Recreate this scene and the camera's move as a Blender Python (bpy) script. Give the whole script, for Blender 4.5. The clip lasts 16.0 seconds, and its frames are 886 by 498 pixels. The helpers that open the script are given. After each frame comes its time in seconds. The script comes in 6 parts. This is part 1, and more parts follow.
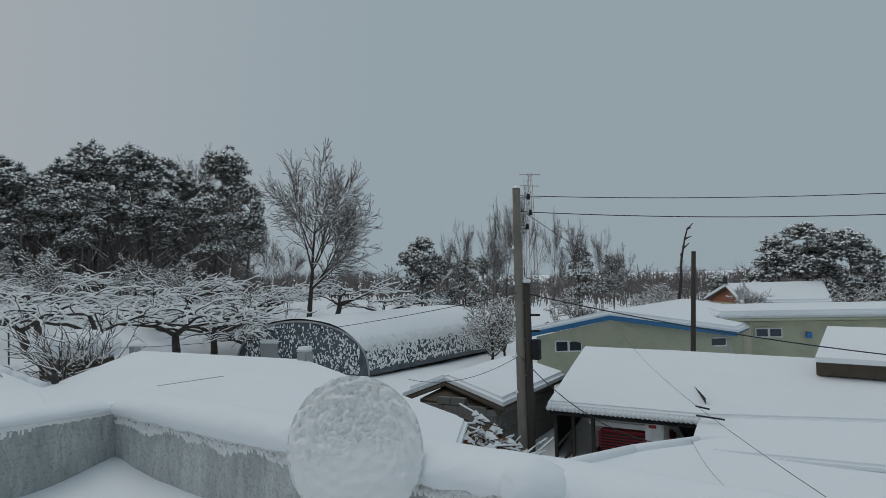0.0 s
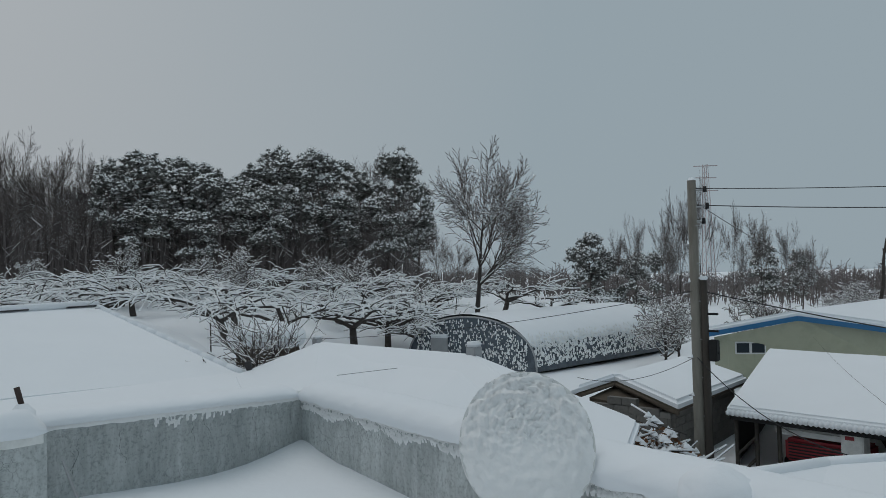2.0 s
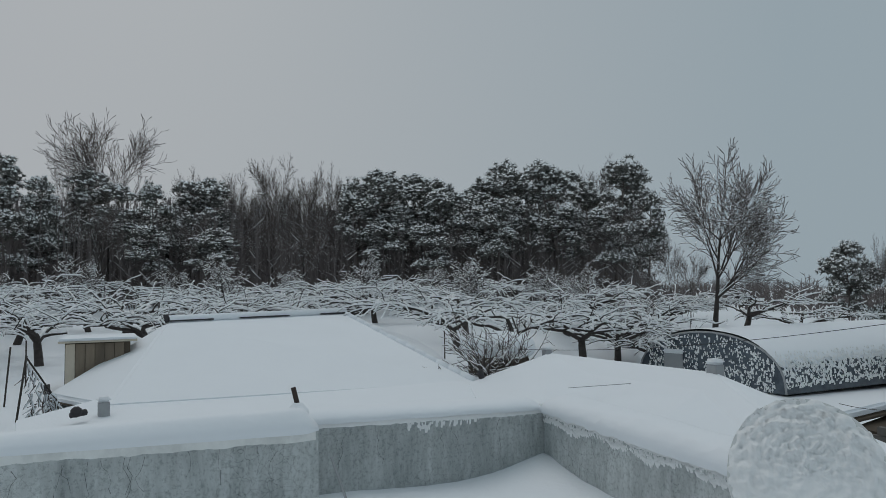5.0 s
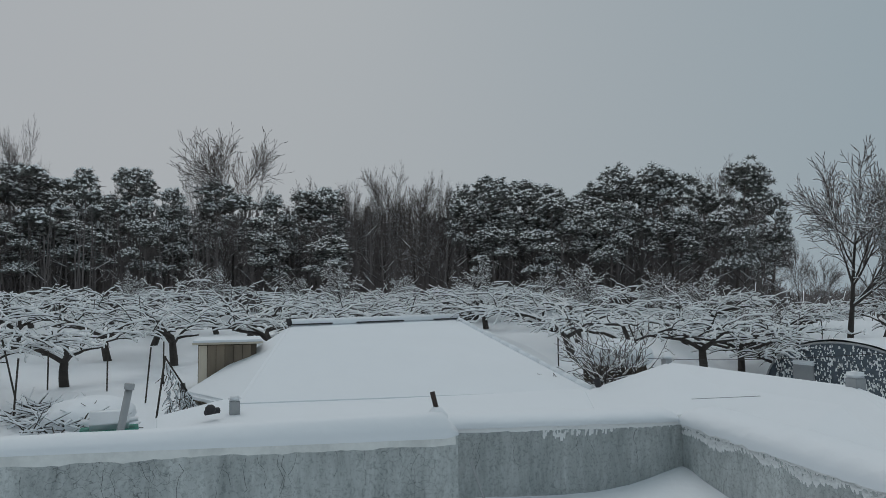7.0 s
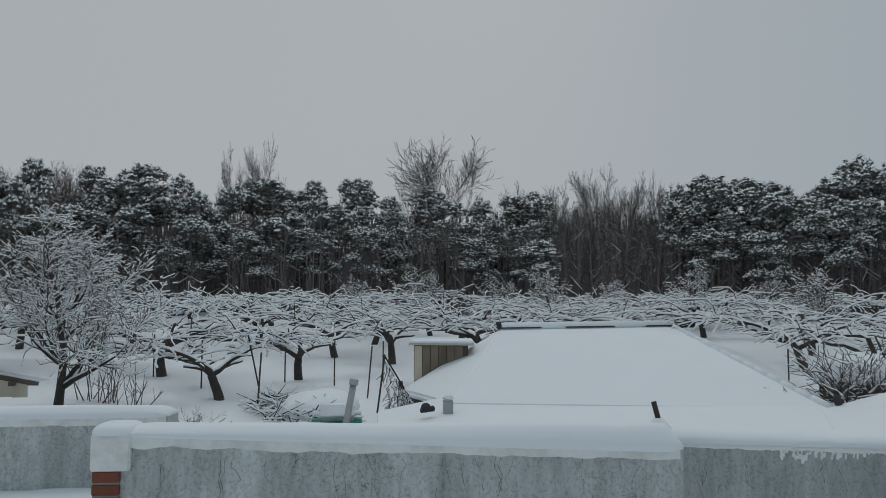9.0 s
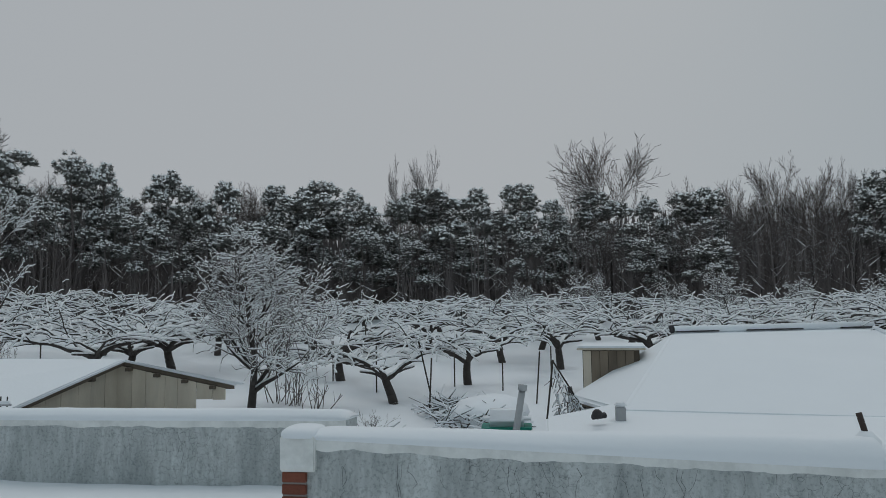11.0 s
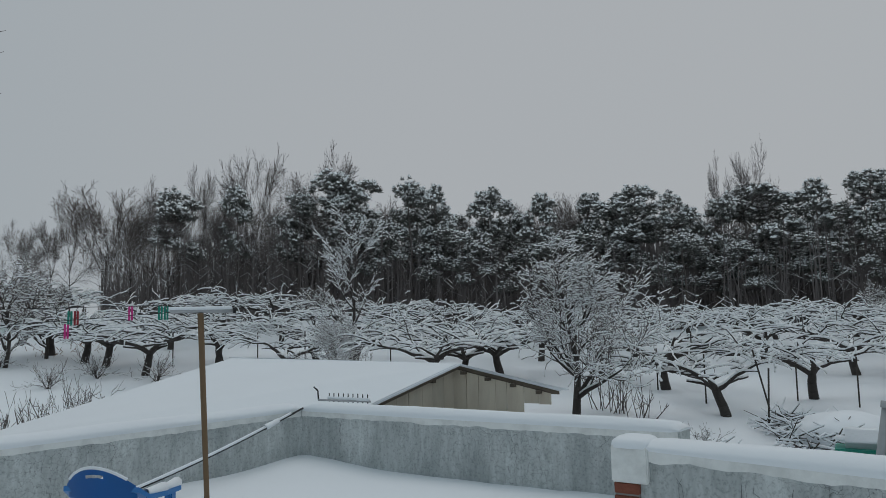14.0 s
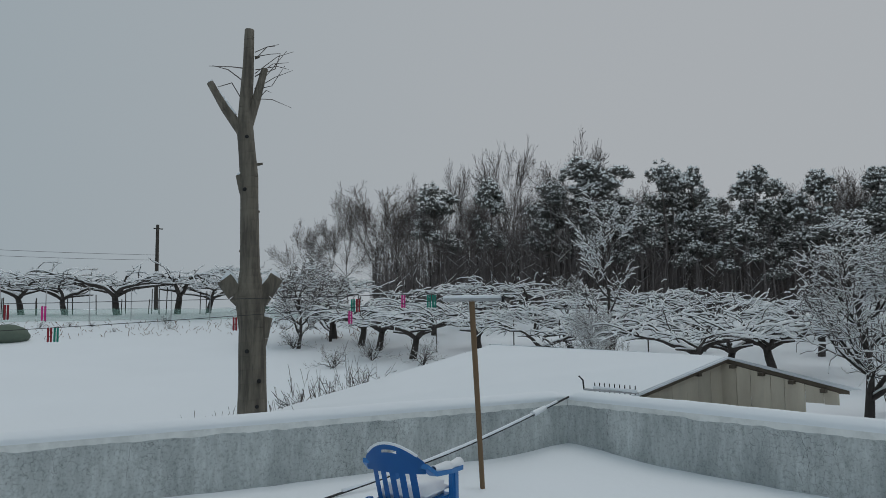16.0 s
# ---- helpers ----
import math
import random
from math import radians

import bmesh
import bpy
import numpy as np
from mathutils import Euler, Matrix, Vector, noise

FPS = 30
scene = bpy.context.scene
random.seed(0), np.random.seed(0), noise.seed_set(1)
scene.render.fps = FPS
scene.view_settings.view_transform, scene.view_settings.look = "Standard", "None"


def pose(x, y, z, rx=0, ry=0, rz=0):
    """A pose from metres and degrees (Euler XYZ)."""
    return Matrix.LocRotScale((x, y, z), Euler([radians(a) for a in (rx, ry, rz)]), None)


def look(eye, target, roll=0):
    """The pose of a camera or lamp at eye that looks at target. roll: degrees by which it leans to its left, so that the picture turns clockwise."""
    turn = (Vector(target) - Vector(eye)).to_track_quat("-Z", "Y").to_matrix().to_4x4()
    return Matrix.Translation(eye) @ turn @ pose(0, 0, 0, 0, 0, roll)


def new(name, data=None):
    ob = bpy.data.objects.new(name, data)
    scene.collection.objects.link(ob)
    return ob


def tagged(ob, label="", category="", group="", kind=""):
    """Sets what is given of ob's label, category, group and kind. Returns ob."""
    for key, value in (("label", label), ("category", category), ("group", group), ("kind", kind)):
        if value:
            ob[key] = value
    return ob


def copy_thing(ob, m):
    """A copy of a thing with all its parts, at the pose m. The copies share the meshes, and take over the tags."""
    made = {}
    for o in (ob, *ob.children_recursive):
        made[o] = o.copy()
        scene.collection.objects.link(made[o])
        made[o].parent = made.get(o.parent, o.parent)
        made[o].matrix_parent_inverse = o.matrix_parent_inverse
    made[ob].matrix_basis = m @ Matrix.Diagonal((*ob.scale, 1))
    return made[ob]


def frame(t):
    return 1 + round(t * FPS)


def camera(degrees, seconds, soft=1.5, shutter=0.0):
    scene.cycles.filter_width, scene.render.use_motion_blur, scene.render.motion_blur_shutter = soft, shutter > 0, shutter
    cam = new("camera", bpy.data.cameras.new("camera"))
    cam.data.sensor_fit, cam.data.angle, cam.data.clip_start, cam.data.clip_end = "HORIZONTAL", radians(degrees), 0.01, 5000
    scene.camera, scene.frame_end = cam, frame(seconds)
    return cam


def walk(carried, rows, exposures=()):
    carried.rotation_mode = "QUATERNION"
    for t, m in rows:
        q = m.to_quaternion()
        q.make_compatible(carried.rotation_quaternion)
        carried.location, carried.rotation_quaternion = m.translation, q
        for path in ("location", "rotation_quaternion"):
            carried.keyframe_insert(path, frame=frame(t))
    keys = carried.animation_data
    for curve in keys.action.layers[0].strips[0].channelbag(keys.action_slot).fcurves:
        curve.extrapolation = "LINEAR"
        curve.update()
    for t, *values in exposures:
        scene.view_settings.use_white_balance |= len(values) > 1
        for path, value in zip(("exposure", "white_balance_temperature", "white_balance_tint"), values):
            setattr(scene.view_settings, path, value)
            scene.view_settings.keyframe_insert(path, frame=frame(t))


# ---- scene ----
cam = camera(62.40, 16.0, soft=0.5)
PATH = [
    (0, (-0.150, 2.430, 1.566), (-1.303, 4.418, 1.646), -1.51),
    (0.5, (-0.139, 2.417, 1.559), (-1.396, 4.342, 1.632), -1.67),
    (1, (-0.143, 2.425, 1.567), (-1.493, 4.286, 1.636), -1.67),
    (1.5, (-0.159, 2.430, 1.564), (-1.613, 4.210, 1.637), -1.57),
    (2, (-0.162, 2.421, 1.565), (-1.734, 4.099, 1.647), -1.36),
    (2.5, (-0.171, 2.418, 1.568), (-1.827, 4.012, 1.659), -1.05),
    (3, (-0.186, 2.408, 1.565), (-1.949, 3.881, 1.664), -0.78),
    (3.5, (-0.214, 2.405, 1.561), (-2.057, 3.776, 1.667), -0.67),
    (4, (-0.244, 2.406, 1.569), (-2.138, 3.704, 1.682), -0.84),
    (6.5, (-0.356, 2.204, 1.585), (-2.474, 3.089, 1.734), -0.54),
    (7, (-0.379, 2.172, 1.585), (-2.522, 2.993, 1.738), -0.55),
    (7.5, (-0.414, 2.143, 1.582), (-2.600, 2.840, 1.742), -0.45),
    (8, (-0.430, 2.130, 1.575), (-2.637, 2.756, 1.738), -0.33),
    (8.5, (-0.447, 2.132, 1.576), (-2.698, 2.573, 1.742), -0.10),
    (9, (-0.469, 2.141, 1.575), (-2.755, 2.333, 1.744), 0.23),
    (9.2, (-0.479, 2.143, 1.581), (-2.769, 2.257, 1.753), 0.07),
    (11.5, (-0.536, 2.110, 1.580), (-2.785, 1.669, 1.772), -0.73),
    (12, (-0.553, 2.093, 1.580), (-2.765, 1.496, 1.780), -0.63),
    (12.5, (-0.547, 2.082, 1.590), (-2.709, 1.324, 1.798), -0.76),
    (13, (-0.557, 2.083, 1.584), (-2.670, 1.199, 1.800), -0.90),
    (13.5, (-0.563, 2.079, 1.583), (-2.597, 1.029, 1.806), -1.00),
    (14, (-0.567, 2.072, 1.580), (-2.499, 0.844, 1.805), -1.22),
    (14.5, (-0.566, 2.062, 1.576), (-2.389, 0.677, 1.798), -1.21),
    (15, (-0.553, 2.026, 1.579), (-2.254, 0.494, 1.798), -1.14),
    (15.5, (-0.537, 1.982, 1.574), (-2.112, 0.321, 1.787), -1.06),
    (16, (-0.517, 1.940, 1.583), (-1.930, 0.137, 1.786), -0.68),
]
walk(cam, [(t, look(eye, target, roll)) for t, eye, target, roll in PATH])

# ---- sky and light: snow-laden overcast, a little brighter and warmer towards the hidden sun ----
world = bpy.data.worlds.new("overcast_sky")
scene.world = world
world.use_nodes = True
wn, wl = world.node_tree.nodes, world.node_tree.links
wn.clear()
w_out, w_bg = wn.new("ShaderNodeOutputWorld"), wn.new("ShaderNodeBackground")
w_co = wn.new("ShaderNodeTexCoord")
w_sky = wn.new("ShaderNodeTexSky")
w_sky.sky_type, w_sky.sun_disc = "NISHITA", False
w_sky.sun_elevation, w_sky.sun_rotation, w_sky.air_density, w_sky.dust_density = radians(32), radians(-80), 1.0, 4.0
w_dot = wn.new("ShaderNodeVectorMath")
w_dot.operation = "DOT_PRODUCT"
w_dot.inputs[1].default_value = (-0.9, -0.36, 0.22)
w_map = wn.new("ShaderNodeMapRange")
w_map.inputs[1].default_value, w_map.inputs[2].default_value = 0.25, 0.98
w_noise = wn.new("ShaderNodeTexNoise")
w_noise.inputs["Scale"].default_value, w_noise.inputs["Detail"].default_value = 1.3, 3
w_add = wn.new("ShaderNodeMath")
w_add.operation = "MULTIPLY_ADD"
w_add.inputs[1].default_value, w_add.inputs[2].default_value = 0.14, -0.1
w_sum = wn.new("ShaderNodeMath")
w_sum.use_clamp = True
w_ramp = wn.new("ShaderNodeValToRGB")
w_ramp.color_ramp.elements[0].color = (0.288, 0.351, 0.391, 1)
w_ramp.color_ramp.elements[1].color = (0.392, 0.414, 0.436, 1)
w_mix = wn.new("ShaderNodeMixRGB")
w_scale = wn.new("ShaderNodeMixRGB")
w_scale.blend_type = "MULTIPLY"
w_scale.inputs[0].default_value, w_scale.inputs[2].default_value = 1.0, (0.08, 0.08, 0.08, 1)
w_mix.inputs[0].default_value = 0.008
wl.new(w_co.outputs["Generated"], w_dot.inputs[0])
wl.new(w_co.outputs["Generated"], w_noise.inputs["Vector"])
wl.new(w_dot.outputs["Value"], w_map.inputs[0])
wl.new(w_noise.outputs[0], w_add.inputs[0])
wl.new(w_map.outputs[0], w_sum.inputs[0])
wl.new(w_add.outputs[0], w_sum.inputs[1])
wl.new(w_sum.outputs[0], w_ramp.inputs[0])
wl.new(w_ramp.outputs[0], w_mix.inputs[1])
wl.new(w_sky.outputs[0], w_scale.inputs[1])
wl.new(w_scale.outputs[0], w_mix.inputs[2])
wl.new(w_mix.outputs[0], w_bg.inputs["Color"])
wl.new(w_bg.outputs[0], w_out.inputs["Surface"])
w_bg.inputs["Strength"].default_value = 1.0
sun = new("sun", bpy.data.lights.new("sun", "SUN"))
sun.data.energy, sun.data.angle, sun.data.color = 0.52, radians(45), (1.0, 0.97, 0.94)
sun.matrix_world = look((-13, 1, 40), (0, 0, 0))
scene.view_settings.exposure = 0.0


# ---- materials ----
def material(name, colour, rough=0.8, metal=0.0, vary=0.12, scale=6.0, bump=0.0, bump_scale=40.0, second=None, mask_scale=1.5, mask=(0.45, 0.62), stretch=(1, 1, 1), per="object"):
    m = bpy.data.materials.new(name)
    m.use_nodes = True
    n, l = m.node_tree.nodes, m.node_tree.links
    b = n["Principled BSDF"]
    b.inputs["Roughness"].default_value, b.inputs["Metallic"].default_value = rough, metal
    co, mp = n.new("ShaderNodeTexCoord"), n.new("ShaderNodeMapping")
    mp.inputs["Scale"].default_value = stretch
    l.new(co.outputs["Object"], mp.inputs["Vector"])
    noi = n.new("ShaderNodeTexNoise")
    noi.inputs["Scale"].default_value, noi.inputs["Detail"].default_value = scale, 6
    l.new(mp.outputs[0], noi.inputs["Vector"])
    hsv = n.new("ShaderNodeHueSaturation")
    ran = n.new("ShaderNodeMath")
    ran.operation = "MULTIPLY_ADD"
    ran.inputs[1].default_value, ran.inputs[2].default_value = vary * 2.2, 1 - vary * 1.1
    l.new(noi.outputs[0], ran.inputs[0])
    inf = n.new("ShaderNodeObjectInfo") if per == "object" else n.new("ShaderNodeNewGeometry")
    ran2 = n.new("ShaderNodeMath")
    ran2.operation = "MULTIPLY_ADD"
    ran2.inputs[1].default_value, ran2.inputs[2].default_value = vary, 1 - vary / 2
    l.new(inf.outputs["Random" if per == "object" else "Random Per Island"], ran2.inputs[0])
    mul = n.new("ShaderNodeMath")
    mul.operation = "MULTIPLY"
    l.new(ran.outputs[0], mul.inputs[0])
    l.new(ran2.outputs[0], mul.inputs[1])
    l.new(mul.outputs[0], hsv.inputs["Value"])
    hsv.inputs["Color"].default_value = (*colour, 1)
    if second:
        n2, rp, mx = n.new("ShaderNodeTexNoise"), n.new("ShaderNodeMapRange"), n.new("ShaderNodeMixRGB")
        n2.inputs["Scale"].default_value, n2.inputs["Detail"].default_value = mask_scale, 8
        n2.inputs["Roughness"].default_value = 0.65
        rp.inputs[1].default_value, rp.inputs[2].default_value = mask
        l.new(mp.outputs[0], n2.inputs["Vector"])
        l.new(n2.outputs[0], rp.inputs[0])
        l.new(rp.outputs[0], mx.inputs[0])
        mx.inputs[1].default_value, mx.inputs[2].default_value = (*colour, 1), (*second, 1)
        l.new(mx.outputs[0], hsv.inputs["Color"])
    l.new(hsv.outputs[0], b.inputs["Base Color"])
    if bump:
        nb, bp = n.new("ShaderNodeTexNoise"), n.new("ShaderNodeBump")
        nb.inputs["Scale"].default_value, nb.inputs["Detail"].default_value = bump_scale, 5
        bp.inputs["Strength"].default_value, bp.inputs["Distance"].default_value = bump, 0.02
        l.new(mp.outputs[0], nb.inputs["Vector"])
        l.new(nb.outputs[0], bp.inputs["Height"])
        l.new(bp.outputs[0], b.inputs["Normal"])
    return m


SNOW = material("snow", (0.86, 0.89, 0.92), 0.75, vary=0.02, scale=0.7, bump=0.25, bump_scale=14)
SNOW.node_tree.nodes["Principled BSDF"].inputs["Subsurface Weight"].default_value = 0.0
# same snow, whiter in colour to make up for light lost in the crowns
LITSNOW = material("lit_branch_snow", (0.95, 0.96, 0.97), 0.8, vary=0.02, scale=3)
FROST = material("crusted_snow", (0.9, 0.91, 0.91), 0.85, vary=0.02, scale=20, bump=0.3, bump_scale=45)
FIELD = material("field_snow", (0.86, 0.89, 0.92), 0.8, vary=0.03, scale=0.25, bump=0.3, bump_scale=3)
CONCRETE = material("weathered_concrete", (0.66, 0.69, 0.685), 0.9, vary=0.25, scale=22, bump=0.5, bump_scale=55, second=(0.46, 0.49, 0.49), mask_scale=2.6, mask=(0.38, 0.64), stretch=(1.2, 1.2, 0.35))


def mottle(m, scale, amount, stretch, lo=0.35, hi=0.7):
    """Adds a second, larger pattern of damp stains and run marks to a material."""
    n, l = m.node_tree.nodes, m.node_tree.links
    b = n["Principled BSDF"]
    was = b.inputs["Base Color"].links[0].from_socket
    co, mp, no, rg, mx = n.new("ShaderNodeTexCoord"), n.new("ShaderNodeMapping"), n.new("ShaderNodeTexNoise"), n.new("ShaderNodeMapRange"), n.new("ShaderNodeMixRGB")
    mp.inputs["Scale"].default_value = stretch
    no.inputs["Scale"].default_value, no.inputs["Detail"].default_value, no.inputs["Roughness"].default_value = scale, 9, 0.7
    rg.inputs[1].default_value, rg.inputs[2].default_value, rg.inputs[4].default_value = lo, hi, amount
    mx.blend_type, mx.inputs[2].default_value = "MULTIPLY", (0.5, 0.525, 0.525, 1)
    l.new(co.outputs["Object"], mp.inputs["Vector"])
    l.new(mp.outputs[0], no.inputs["Vector"])
    l.new(no.outputs[0], rg.inputs[0])
    l.new(rg.outputs[0], mx.inputs[0])
    l.new(was, mx.inputs[1])
    l.new(mx.outputs[0], b.inputs["Base Color"])


def craze(m, scale, width):
    """Fine map cracking in patches of an old render."""
    n, l = m.node_tree.nodes, m.node_tree.links
    b = n["Principled BSDF"]
    was = b.inputs["Base Color"].links[0].from_socket
    co, wob, add, vo = n.new("ShaderNodeTexCoord"), n.new("ShaderNodeTexNoise"), n.new("ShaderNodeVectorMath"), n.new("ShaderNodeTexVoronoi")
    wob.inputs["Scale"].default_value, wob.inputs["Detail"].default_value = 6, 4
    vo.feature = "DISTANCE_TO_EDGE"
    vo.inputs["Scale"].default_value = scale
    mul = n.new("ShaderNodeVectorMath")
    mul.operation, mul.inputs[1].default_value = "MULTIPLY", (0.16, 0.16, 0.16)
    l.new(co.outputs["Object"], wob.inputs["Vector"])
    l.new(wob.outputs[1], mul.inputs[0])
    l.new(co.outputs["Object"], add.inputs[0])
    l.new(mul.outputs[0], add.inputs[1])
    l.new(add.outputs[0], vo.inputs["Vector"])
    thin = n.new("ShaderNodeMapRange")
    thin.inputs[1].default_value, thin.inputs[2].default_value, thin.inputs[3].default_value, thin.inputs[4].default_value = 0.0, width, 1.0, 0.0
    l.new(vo.outputs["Distance"], thin.inputs[0])
    patch, rg, both, mx = n.new("ShaderNodeTexNoise"), n.new("ShaderNodeMapRange"), n.new("ShaderNodeMath"), n.new("ShaderNodeMixRGB")
    patch.inputs["Scale"].default_value = 1.3
    rg.inputs[1].default_value, rg.inputs[2].default_value, rg.inputs[4].default_value = 0.48, 0.6, 0.75
    both.operation = "MULTIPLY"
    l.new(co.outputs["Object"], patch.inputs["Vector"])
    l.new(patch.outputs[0], rg.inputs[0])
    l.new(thin.outputs[0], both.inputs[0])
    l.new(rg.outputs[0], both.inputs[1])
    l.new(both.outputs[0], mx.inputs[0])
    l.new(was, mx.inputs[1])
    mx.inputs[2].default_value = (0.1, 0.105, 0.105, 1)
    l.new(mx.outputs[0], b.inputs["Base Color"])


craze(CONCRETE, 15, 0.022)
mottle(CONCRETE, 4.0, 0.42, (3, 3, 0.4))
mottle(CONCRETE, 42.0, 0.6, (1, 1, 1), 0.5, 0.62)
LIMEWASH = material("pale_plaster", (0.84, 0.85, 0.83), 0.9, vary=0.1, scale=12, bump=0.3, second=(0.72, 0.73, 0.71), mask_scale=5)
CRACK = material("crack", (0.07, 0.075, 0.075), 0.95)
BRICK = material("red_brick", (0.2, 0.062, 0.038), 0.85, vary=0.25, scale=15, bump=0.4)
BLOCK = material("cement_block", (0.2, 0.19, 0.175), 0.95, vary=0.22, scale=14, bump=0.5)
MORTAR = material("mortar", (0.26, 0.25, 0.235), 0.95, vary=0.1)
BARK = material("wet_bark", (0.06, 0.051, 0.046), 0.9, vary=0.3, scale=10, bump=0.5)
TWIG = material("twig_bark", (0.12, 0.1, 0.094), 0.9, vary=0.25, scale=5)
# pine bark, needles and brush lightened: forest haze is put into their colours
PINEBARK = material("pine_bark", (0.14, 0.118, 0.108), 0.95, vary=0.3, scale=6, bump=0.5)
NEEDLE = material("pine_needles", (0.185, 0.186, 0.172), 0.8, vary=0.45, scale=3, per="island")
BRUSH = material("winter_brush", (0.175, 0.152, 0.146), 0.95, vary=0.3, scale=2, per="island")
DEADWOOD = material("barkless_wood", (0.17, 0.15, 0.12), 0.85, vary=0.25, scale=12, bump=0.5, second=(0.085, 0.074, 0.06), mask_scale=7, mask=(0.4, 0.6), stretch=(1, 1, 0.12))
POLE = material("concrete_pole", (0.2, 0.19, 0.165), 0.85, vary=0.15, scale=10, bump=0.2, second=(0.13, 0.12, 0.1), mask_scale=2, stretch=(1, 1, 0.2))
DARKPOLE = material("tarred_wood", (0.05, 0.043, 0.036), 0.85, vary=0.2, scale=9, bump=0.3, stretch=(1, 1, 0.15))
TIMBER = material("round_timber", (0.2, 0.125, 0.065), 0.7, vary=0.2, scale=12, bump=0.2, second=(0.12, 0.075, 0.04), stretch=(1, 1, 0.1))
BOARD = material("weathered_board", (0.68, 0.61, 0.5), 0.85, vary=0.3, scale=5, bump=0.2, second=(0.54, 0.475, 0.385), mask_scale=2.5, stretch=(1, 1, 0.2))
HUTBOARD = material("brown_board", (0.27, 0.22, 0.165), 0.9, vary=0.3, scale=6, second=(0.18, 0.145, 0.11), stretch=(1, 1, 0.2))
DARKBOARD = material("dark_board", (0.1, 0.08, 0.06), 0.9, vary=0.3, scale=6, stretch=(1, 1, 0.2))
BLUE = material("blue_plastic", (0.02, 0.17, 0.46), 0.35, vary=0.05)
BLUETRIM = material("blue_fascia", (0.025, 0.15, 0.32), 0.5, vary=0.08)
CREAM = material("cream_panel", (0.44, 0.45, 0.335), 0.7, vary=0.06, scale=3, second=(0.38, 0.39, 0.29), mask_scale=1)
# for black parts; on the barn bay walls this colour stands for shade
DARK = material("dark_parts_and_shade", (0.018, 0.018, 0.019), 0.9)
STEEL = material("grey_steel", (0.4, 0.41, 0.42), 0.5, 0.4, vary=0.1)
WHITE = material("white_frame", (0.7, 0.71, 0.7), 0.5, vary=0.05)
GLASS = material("window_glass", (0.04, 0.05, 0.06), 0.08, vary=0.02)
FILM = material("greenhouse_film", (0.1, 0.125, 0.15), 0.3, vary=0.3, scale=3, second=(0.05, 0.065, 0.085), mask_scale=1.2)
CABLE = material("black_cable", (0.02, 0.02, 0.022), 0.6)
RED = material("red_paint", (0.3, 0.02, 0.03), 0.5, vary=0.1)
PINK = material("pink_plastic", (0.7, 0.04, 0.28), 0.5)
GREEN = material("green_plastic", (0.01, 0.26, 0.19), 0.5)
NET = material("green_net", (0.3, 0.5, 0.42), 0.9, vary=0.1)
NET.node_tree.nodes["Principled BSDF"].inputs["Alpha"].default_value = 0.4
OLIVE = material("olive_tarp", (0.11, 0.14, 0.11), 0.9, vary=0.2, scale=3)
RUST = material("rusty_iron", (0.045, 0.03, 0.026), 0.8, vary=0.3, scale=9)
TILE = material("dark_roof_tile", (0.04, 0.037, 0.04), 0.8, vary=0.2)
LEAF = material("dry_leaves", (0.16, 0.075, 0.035), 0.9, vary=0.4, scale=9, per="island")
# red and white paint mixed to one pale tone standing for distance haze
PYLON = material("hazed_pylon_paint", (0.42, 0.34, 0.34), 0.7, vary=0.1)
TERRACOTTA = material("terracotta_gable", (0.3, 0.11, 0.06), 0.85, vary=0.15)


# ---- mesh helpers ----
O = Vector((-0.6, 1.9, 0.0))      # middle of the terrace


def P(az, d, z):
    """A place by its bearing (degrees, anticlockwise from +y), distance and height, as seen by someone turning round on the terrace."""
    a = radians(az)
    bx = float(np.interp(az, (50, 67, 100, 140), (-0.17, -0.36, -0.52, -0.52)))
    by = float(np.interp(az, (50, 67, 100, 140), (2.43, 2.2, 2.11, 1.97)))
    return Vector((bx - math.sin(a) * d, by + math.cos(a) * d, z))


def heading(az):
    """The level unit vector along a bearing."""
    return Vector((-math.sin(radians(az)), math.cos(radians(az)), 0))


def mesh_of(name, verts, faces, mat, smooth=False):
    me = bpy.data.meshes.new(name)
    me.from_pydata([tuple(v) for v in verts], [], faces)
    me.materials.append(mat)
    if smooth:
        me.polygons.foreach_set("use_smooth", [True] * len(me.polygons))
    me.update()
    return me


def raw_part(name, verts, faces, mat, parent=None, label="", smooth=False):
    ob = new(name, mesh_of(name, verts, faces, mat, smooth))
    if parent:
        ob.parent = parent
    return tagged(ob, label)


def part(name, bm, mat, parent=None, label="", smooth=False):
    me = bpy.data.meshes.new(name)
    bmesh.ops.recalc_face_normals(bm, faces=bm.faces)
    bm.to_mesh(me)
    bm.free()
    me.materials.append(mat)
    if smooth:
        me.polygons.foreach_set("use_smooth", [True] * len(me.polygons))
    ob = new(name, me)
    if parent:
        ob.parent = parent
    return tagged(ob, label)


def thing(name, label, category, m=None, group="", kind=""):
    ob = new(name)
    if m is not None:
        ob.matrix_world = m
    return tagged(ob, label, category, group, kind)


def box_bm(x0, y0, z0, x1, y1, z1, bevel=0.0, bm=None):
    bm = bm or bmesh.new()
    m = Matrix.Translation(((x0 + x1) / 2, (y0 + y1) / 2, (z0 + z1) / 2)) @ Matrix.Diagonal((abs(x1 - x0), abs(y1 - y0), abs(z1 - z0), 1))
    r = bmesh.ops.create_cube(bm, size=1, matrix=m)
    if bevel:
        es = list({e for v in r["verts"] for e in v.link_edges})
        bmesh.ops.bevel(bm, geom=es, offset=bevel, segments=2, affect="EDGES")
    return bm


